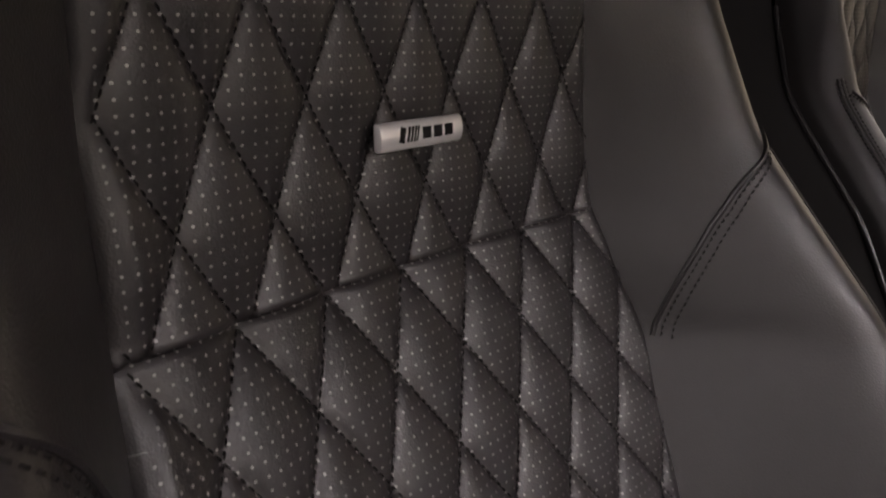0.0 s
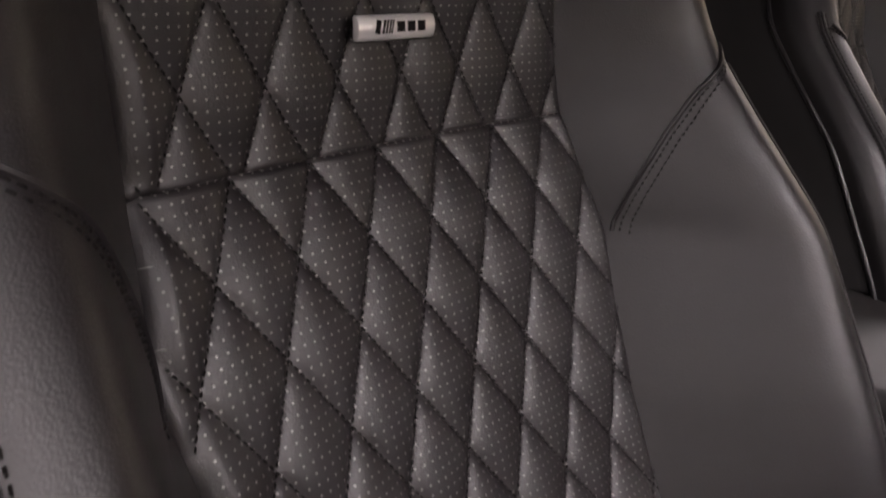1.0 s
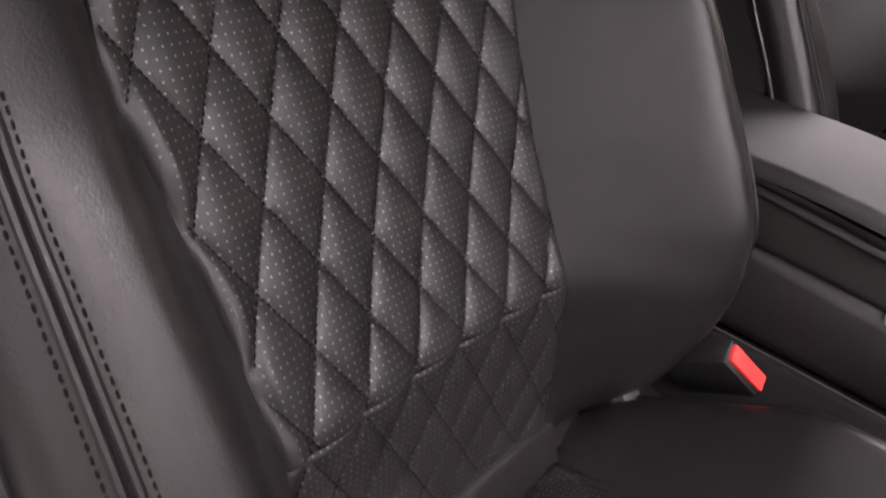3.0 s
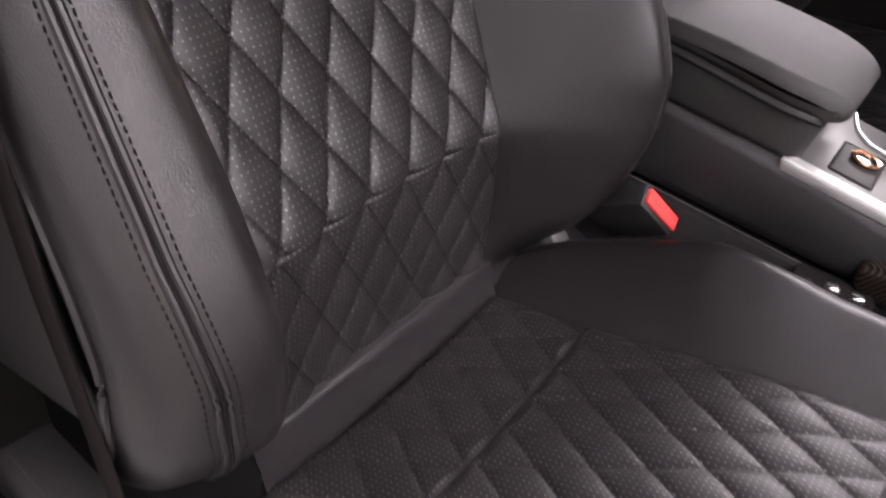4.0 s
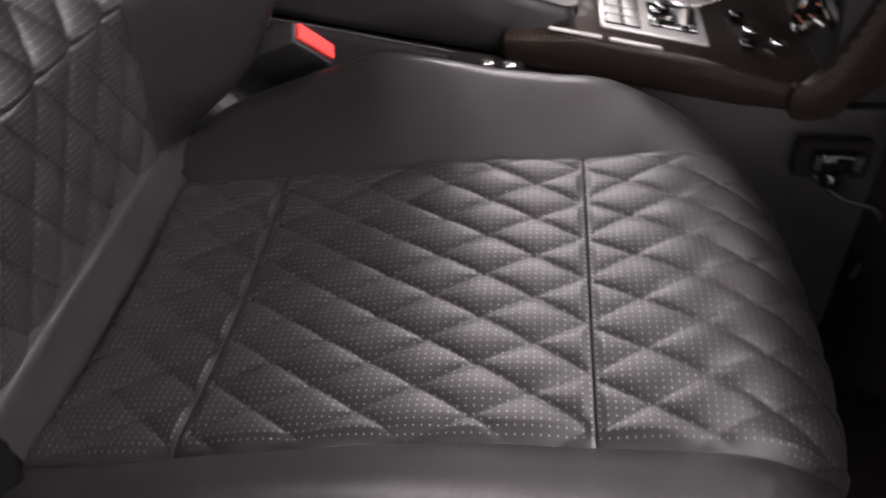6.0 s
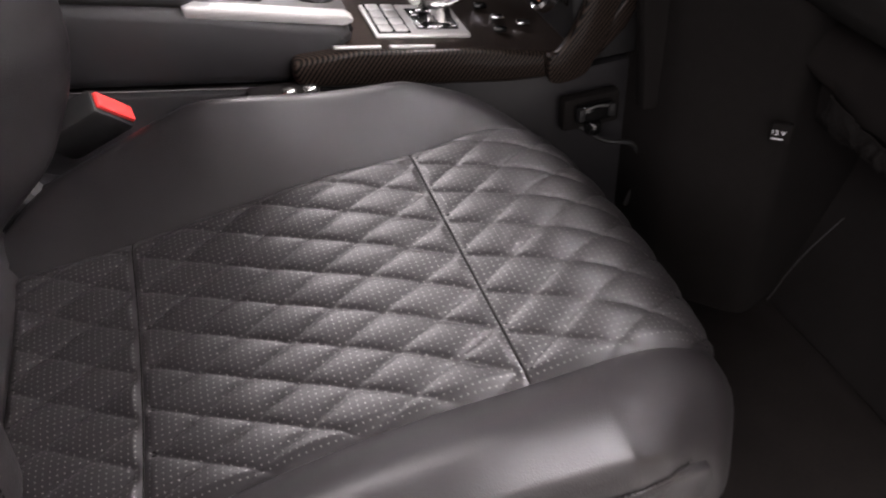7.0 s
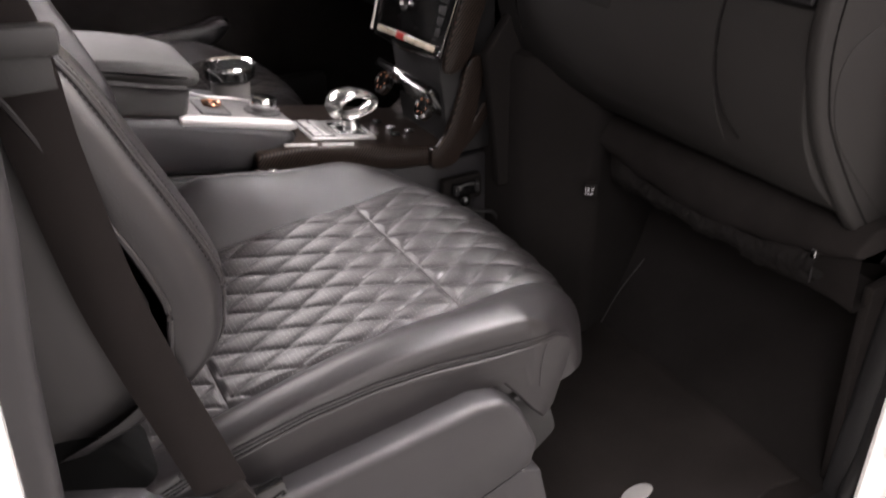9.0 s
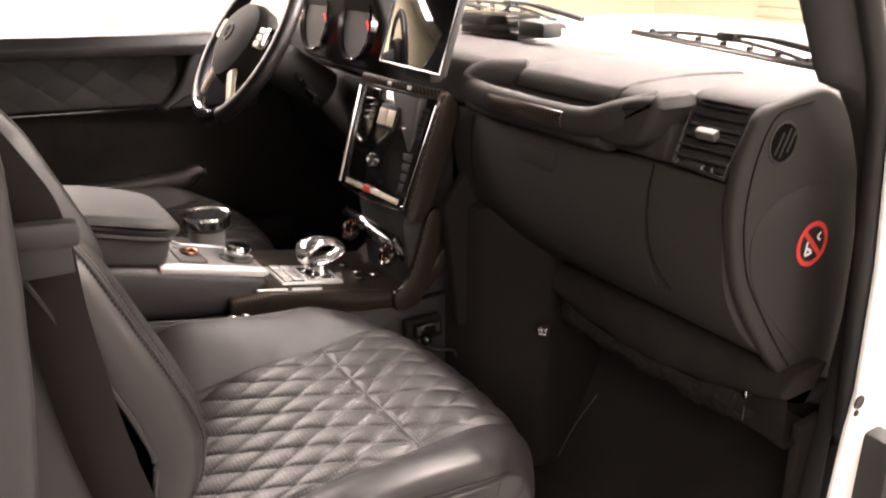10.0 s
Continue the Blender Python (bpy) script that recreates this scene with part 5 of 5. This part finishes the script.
    part("front_edge", prism([(0.228, 0.4885), (0.238, 0.4895), (0.410, 0.4475), (0.417, 0.441), (0.416, 0.436), (0.404, 0.4345), (0.230, 0.4765)], "y", 0.3735, 0.391, 0.0018), SILVER, t, "bright chrome edge")
    slope = math.degrees(math.atan2(0.044, 0.18))
    def on(x, y, h=0.0):
        return (x, y, 0.4895 - (x - 0.232) * 0.2444 + h)
    socket = part("lighter_socket", box((0.050, 0.086, 0.004), on(0.294, 0.451, -0.002), 0.004, (0, slope, 0), 3), SHELL, t, "dark socket recess")
    part("lighter", lathe([(0.0155, 0.0), (0.0175, 0.004), (0.0165, 0.006), (0.0125, 0.005), (0.0115, 0.001)], on(0.299, 0.462, 0.0), (0, slope, 0), 24), COPPER, socket, "copper lighter ring")
    part("lighter_plug", lathe([(0.0115, 0.0), (0.0110, 0.004), (0.003, 0.005)], on(0.299, 0.462, 0.0), (0, slope, 0), 20), GLOSS, socket, "black lighter knob")
    rim = smooth_line([on(0.264, 0.585, 0.0), on(0.274, 0.545, 0.0), on(0.288, 0.523, 0.0), on(0.304, 0.514, 0.0), on(0.351, 0.511, 0.0), on(0.394, 0.491, 0.0), on(0.413, 0.460, -0.001)], 6)
    part("inner_rim", tube(rim, 0.0020, 6), SILVER, t, "thin bright rim along the plate")
    knob = part("rotary_knob", lathe([(0.0215, 0.0), (0.0215, 0.006), (0.0235, 0.009), (0.0238, 0.022), (0.0215, 0.0262), (0.018, 0.0268), (0.006, 0.0262)], on(0.380, 0.445, -0.002), (0, slope, 0), 36), CHROME, t, "chrome rotary controller knob")
    part("knob_collar", lathe([(0.032, 0.0), (0.032, 0.002), (0.028, 0.003)], on(0.380, 0.445, -0.002), (0, slope, 0), 32), SHELL, knob)
    # cup holder
    h = thing("cup_holder", "black cup holder with a chrome rim", "cup holder")
    at = (0.366, 0.572, 0.505)
    part("neck", lathe([(0.035, -0.075), (0.035, -0.020), (0.031, -0.018)], at, (0, 4, 0), 36), BOWL, h, "dull metal holder neck")
    part("body", lathe([(0.036, -0.030), (0.0445, -0.022), (0.0465, -0.004), (0.042, -0.003), (0.036, -0.018)], at, (0, 4, 0), 40), GLOSS, h, "gloss black holder body")
    part("rim", lathe([(0.0465, -0.005), (0.0480, -0.001), (0.0466, 0.002), (0.0430, 0.001), (0.0415, -0.004)], at, (0, 4, 0), 48), CHROME, h, "bright chrome rim")
    part("inner_bowl", lathe([(0.0418, -0.001), (0.0405, -0.016), (0.036, -0.030), (0.004, -0.032)], at, (0, 4, 0), 40), GLOSS, h, "dark inside")
    part("inner_ring", lathe([(0.0400, -0.012), (0.0385, -0.010), (0.0370, -0.013)], at, (0, 4, 0), 40), BOWL, h, "dull metal inner ring")
    # carbon tray with shift plate
    k = thing("carbon_console", "glossy carbon fibre lower console", "console")
    top = [(0.335, 0.408), (0.345, 0.411), (0.42, 0.409), (0.55, 0.385), (0.66, 0.358), (0.70, 0.352), (0.74, 0.385), (0.775, 0.425), (0.80, 0.42), (0.77, 0.37), (0.72, 0.325), (0.69, 0.319), (0.60, 0.327), (0.45, 0.355), (0.345, 0.374), (0.333, 0.385)]
    part("carbon_body", prism(top, "y", 0.352, 0.61, 0.007, 3), CARBON, k, "glossy carbon fibre tray")
    tilt = math.degrees(math.atan2(0.024, 0.13))
    def top_at(x, y, hh=0.0):
        return (x, y, 0.409 - (x - 0.42) * 0.188 + hh)
    p = thing("shift_plate", "silver gear selector plate on the carbon console", "gear selector")
    part("plate", box((0.125, 0.100, 0.006), top_at(0.505, 0.434, 0.003), 0.003, (0, tilt, 0)), SILVER, p, "satin silver plate")
    part("button_bed", box((0.042, 0.090, 0.002), top_at(0.469, 0.434, 0.0062), 0.0008, (0, tilt, 0)), GLOSS, p, "black bed of the push buttons")
    for j in range(4):
        for dx in (-0.010, 0.010):
            part("button", box((0.0165, 0.0180, 0.004), top_at(0.469 + dx, 0.4005 + 0.0222 * j, 0.0072), 0.0015, (0, tilt, 0)), SILVER, p, "silver push button")
    part("slot", box((0.056, 0.066, 0.002), top_at(0.528, 0.434, 0.0062), 0.001, (0, tilt, 0)), GLOSS, p, "black lever slot")
    for x, y, sx, sy in ((0.507, 0.420, 0.008, 0.030), (0.510, 0.452, 0.010, 0.020), (0.552, 0.424, 0.010, 0.036), (0.530, 0.406, 0.030, 0.005), (0.530, 0.462, 0.036, 0.006)):
        part("gate_mark", box((sx, sy, 0.002), top_at(x, y, 0.0075), 0.0008, (0, tilt, 0)), CHROME, p, "bright gate edge")
    for x in (0.415, 0.482):
        part("light_strip", box((0.058, 0.006, 0.003), top_at(x, 0.360, 0.0012), 0.0008, (0, tilt, 0)), SILVER, k, "thin bright strip")
    part("stem", tube([top_at(0.540, 0.434, 0.004), (0.540, 0.434, 0.412), (0.540, 0.434, 0.424)], [0.017, 0.0125, 0.011], 14), BRUSHED, p, "chrome lever stem")
    ring = smooth_line([(0.508, 0.434, 0.434), (0.514, 0.434, 0.452), (0.540, 0.434, 0.459), (0.568, 0.434, 0.453), (0.585, 0.434, 0.438), (0.571, 0.434, 0.424), (0.546, 0.434, 0.418), (0.520, 0.434, 0.420)], 6, True)
    loop = tube(ring, [float(0.0078 + 0.0045 * max(0.0, min(1.0, (0.555 - r[0]) / 0.04)) * max(0.0, min(1.0, (r[2] - 0.415) / 0.02))) for r in ring], 12, True)
    for q in loop.verts:
        q.co.y = 0.434 + (q.co.y - 0.434) * 2.4
    part("handle_loop", loop, BRUSHED, p, "chrome loop shaped lever handle")
    for j, (x, y) in enumerate(((0.615, 0.41), (0.625, 0.45), (0.615, 0.49), (0.655, 0.43))):
        part("toggle", box((0.018, 0.012, 0.006), top_at(x, y, 0.002), 0.002, (0, tilt, 0)), CHROME if j % 2 else GLOSS, k, "small console switch")
    # connector under the console
    o = thing("diagnostic_connector", "black connector and cable under the console", "connector")
    part("housing", box((0.085, 0.02, 0.05), (0.722, 0.352, 0.262), 0.006), CARPET, o)
    plug = part("plug", box((0.055, 0.022, 0.026), (0.722, 0.340, 0.266), 0.005), GLOSS, o, "glossy black plug")
    for x in (0.700, 0.745):
        part("latch", box((0.010, 0.012, 0.020), (x, 0.331, 0.268), 0.003), SHELL, plug)
    part("clip", tube([(0.706, 0.3275, 0.276), (0.722, 0.3265, 0.279), (0.738, 0.3275, 0.276)], 0.0016, 6), TRAY_GREY, plug, "thin bright wire clip")
    part("collar", lathe([(0.010, 0.0), (0.012, 0.003), (0.012, 0.014), (0.009, 0.018)], (0.722, 0.338, 0.232), (0, 0, 0), 16), GLOSS, o)
    part("cable", tube(smooth_line([(0.705, 0.345, 0.24), (0.74, 0.335, 0.215), (0.785, 0.330, 0.20), (0.80, 0.332, 0.15), (0.785, 0.335, 0.09)], 6), 0.0035, 6), RUBBER, o, "thin black cable")


build_console()


# ---- belt, buckle, small things ----
def build_belts():
    b = thing("seat_belt_buckle", "black seat belt buckle with a red release button", "belt buckle")
    along, axis = Vector((0.44, 0.54, -0.71)).normalized(), Vector((0.886, -0.17, 0.43)).normalized()
    axis = (axis - along * axis.dot(along)).normalized()
    across = along.cross(axis)
    m = Matrix((along, across, axis)).transposed().to_4x4()
    m.translation = (0.138, 0.304, 0.424)
    bm = box((0.066, 0.030, 0.085), (0, 0, -0.0445), 0.007)
    bmesh.ops.transform(bm, matrix=m, verts=bm.verts)
    part("body", bm, SHELL, b, "matt black buckle body")
    bm = box((0.058, 0.018, 0.008), (0, 0, -0.002), 0.002)
    bmesh.ops.transform(bm, matrix=m, verts=bm.verts)
    part("button", bm, RED, b, "bright red release button")
    part("strap", tube([(0.10, 0.315, 0.35), (0.06, 0.325, 0.28), (0.04, 0.33, 0.20)], 0.016, 8, flat=0.4), WEBBING, b)
    w = thing("seat_hinge_cover", "pale grey plastic hinge cover beside the seat back", "hinge cover")
    part("cover", prism([(-0.02, 0.29), (0.055, 0.30), (0.050, 0.350), (0.028, 0.382), (-0.02, 0.36)], "y", 0.258, 0.290, 0.004), TRAY_GREY, w)
    s = thing("seat_belt", "dark webbing seat belt hanging beside the seat", "seat belt")
    # the webbing hangs from the pillar down to the seat's outer side, 47 mm wide
    line = smooth_line([(-0.21, -0.385, 1.22), (-0.085, -0.350, 0.98), (-0.012, -0.322, 0.85), (0.008, -0.317, 0.80), (0.014, -0.315, 0.72), (0.028, -0.315, 0.61), (0.046, -0.315, 0.525), (0.064, -0.318, 0.455), (0.082, -0.323, 0.385)], 10)
    rows = []
    for k, p in enumerate(line):
        d = line[min(k + 1, len(line) - 1)] - line[max(k - 1, 0)]
        d = d / np.linalg.norm(d)
        side = np.array([-d[2], -0.30, d[0]])
        side = side / np.linalg.norm(side) * 0.0235
        th = np.array([0, 0.0012, 0])
        rows.append([p - side - th, p + side - th, p + side + th, p - side + th, p - side - th])
    grid_part("webbing", np.array(rows), WEBBING, s, "dark woven webbing")
    part("tongue", box((0.060, 0.016, 0.020), (0.008, -0.333, 0.800), 0.005, (0, 4, 0)), SHELL, s, "black belt tongue")
    part("tongue_plate", box((0.045, 0.003, 0.030), (0.008, -0.333, 0.782), 0.001), RUBBER, s)
    part("anchor", box((0.046, 0.014, 0.034), (0.086, -0.325, 0.362), 0.005, (0, -20, 0)), CARPET, s, "black belt anchor")
    part("anchor_cap", box((0.042, 0.008, 0.016), (0.072, -0.290, 0.382), 0.004, (0, 22, 0)), PLASTIC, s, "grey anchor cap")
    part("receptacle", box((0.042, 0.012, 0.020), (0.120, -0.316, 0.350), 0.003, (0, -12, 0)), GLOSS, s, "black belt receptacle")
    part("wire", tube(smooth_line([(0.12, -0.325, 0.335), (0.142, -0.330, 0.340), (0.146, -0.332, 0.31), (0.138, -0.330, 0.27)], 6), 0.002, 6), RUBBER, s, "thin black wire")
    p = thing("power_socket", "black power socket cover marked 12 V in the footwell", "power socket")
    base = pose(0.884, 0.160, 0.295) @ pose(0, 0, 0, 0, 0, 50)
    bm = box((0.010, 0.026, 0.029), (0, 0, 0), 0.004)
    bmesh.ops.transform(bm, matrix=base, verts=bm.verts)
    part("cover", bm, CARPET, p)
    text_part("marking", "12 V", 0.0095, WHITE_INK, base @ pose(-0.0056, 0.003, 0.002, 90, 0, -90), p, "white printed 12 V")
    bm = box((0.0006, 0.014, 0.0016), (-0.0056, 0.003, -0.0062), 0)
    bmesh.ops.transform(bm, matrix=base, verts=bm.verts)
    part("marking_line", bm, WHITE_INK, p)
    f = thing("floor_mat", "black velour floor mat with a small metal emblem plate", "floor mat")
    part("mat", prism(list(map(tuple, smooth_line([(0.56, -0.30), (0.90, -0.315), (0.955, -0.28), (0.955, 0.19), (0.90, 0.22), (0.58, 0.20)], 3, True))), "z", -0.040, -0.030, 0.003), MAT, f)
    oval = lathe([(0.030, 0.0), (0.028, 0.0015), (0.004, 0.002)], sides=32)
    bmesh.ops.scale(oval, vec=(1.05, 0.50, 1.0), verts=oval.verts)
    bmesh.ops.transform(oval, matrix=pose(0.703, -0.223, -0.0298, 0, 0, 6), verts=oval.verts)
    part("emblem", oval, SILVER, f, "oval metal emblem plate")
    l = thing("carpet_seam", "thin pale seam in the dark footwell carpet", "seam")
    part("cord", tube(smooth_line([(0.955, 0.186, -0.040), (0.972, 0.193, -0.033), (1.03, 0.214, 0.007), (1.092, 0.219, 0.060)], 4), 0.0012, 6), SHELL_GREY, l)


build_belts()
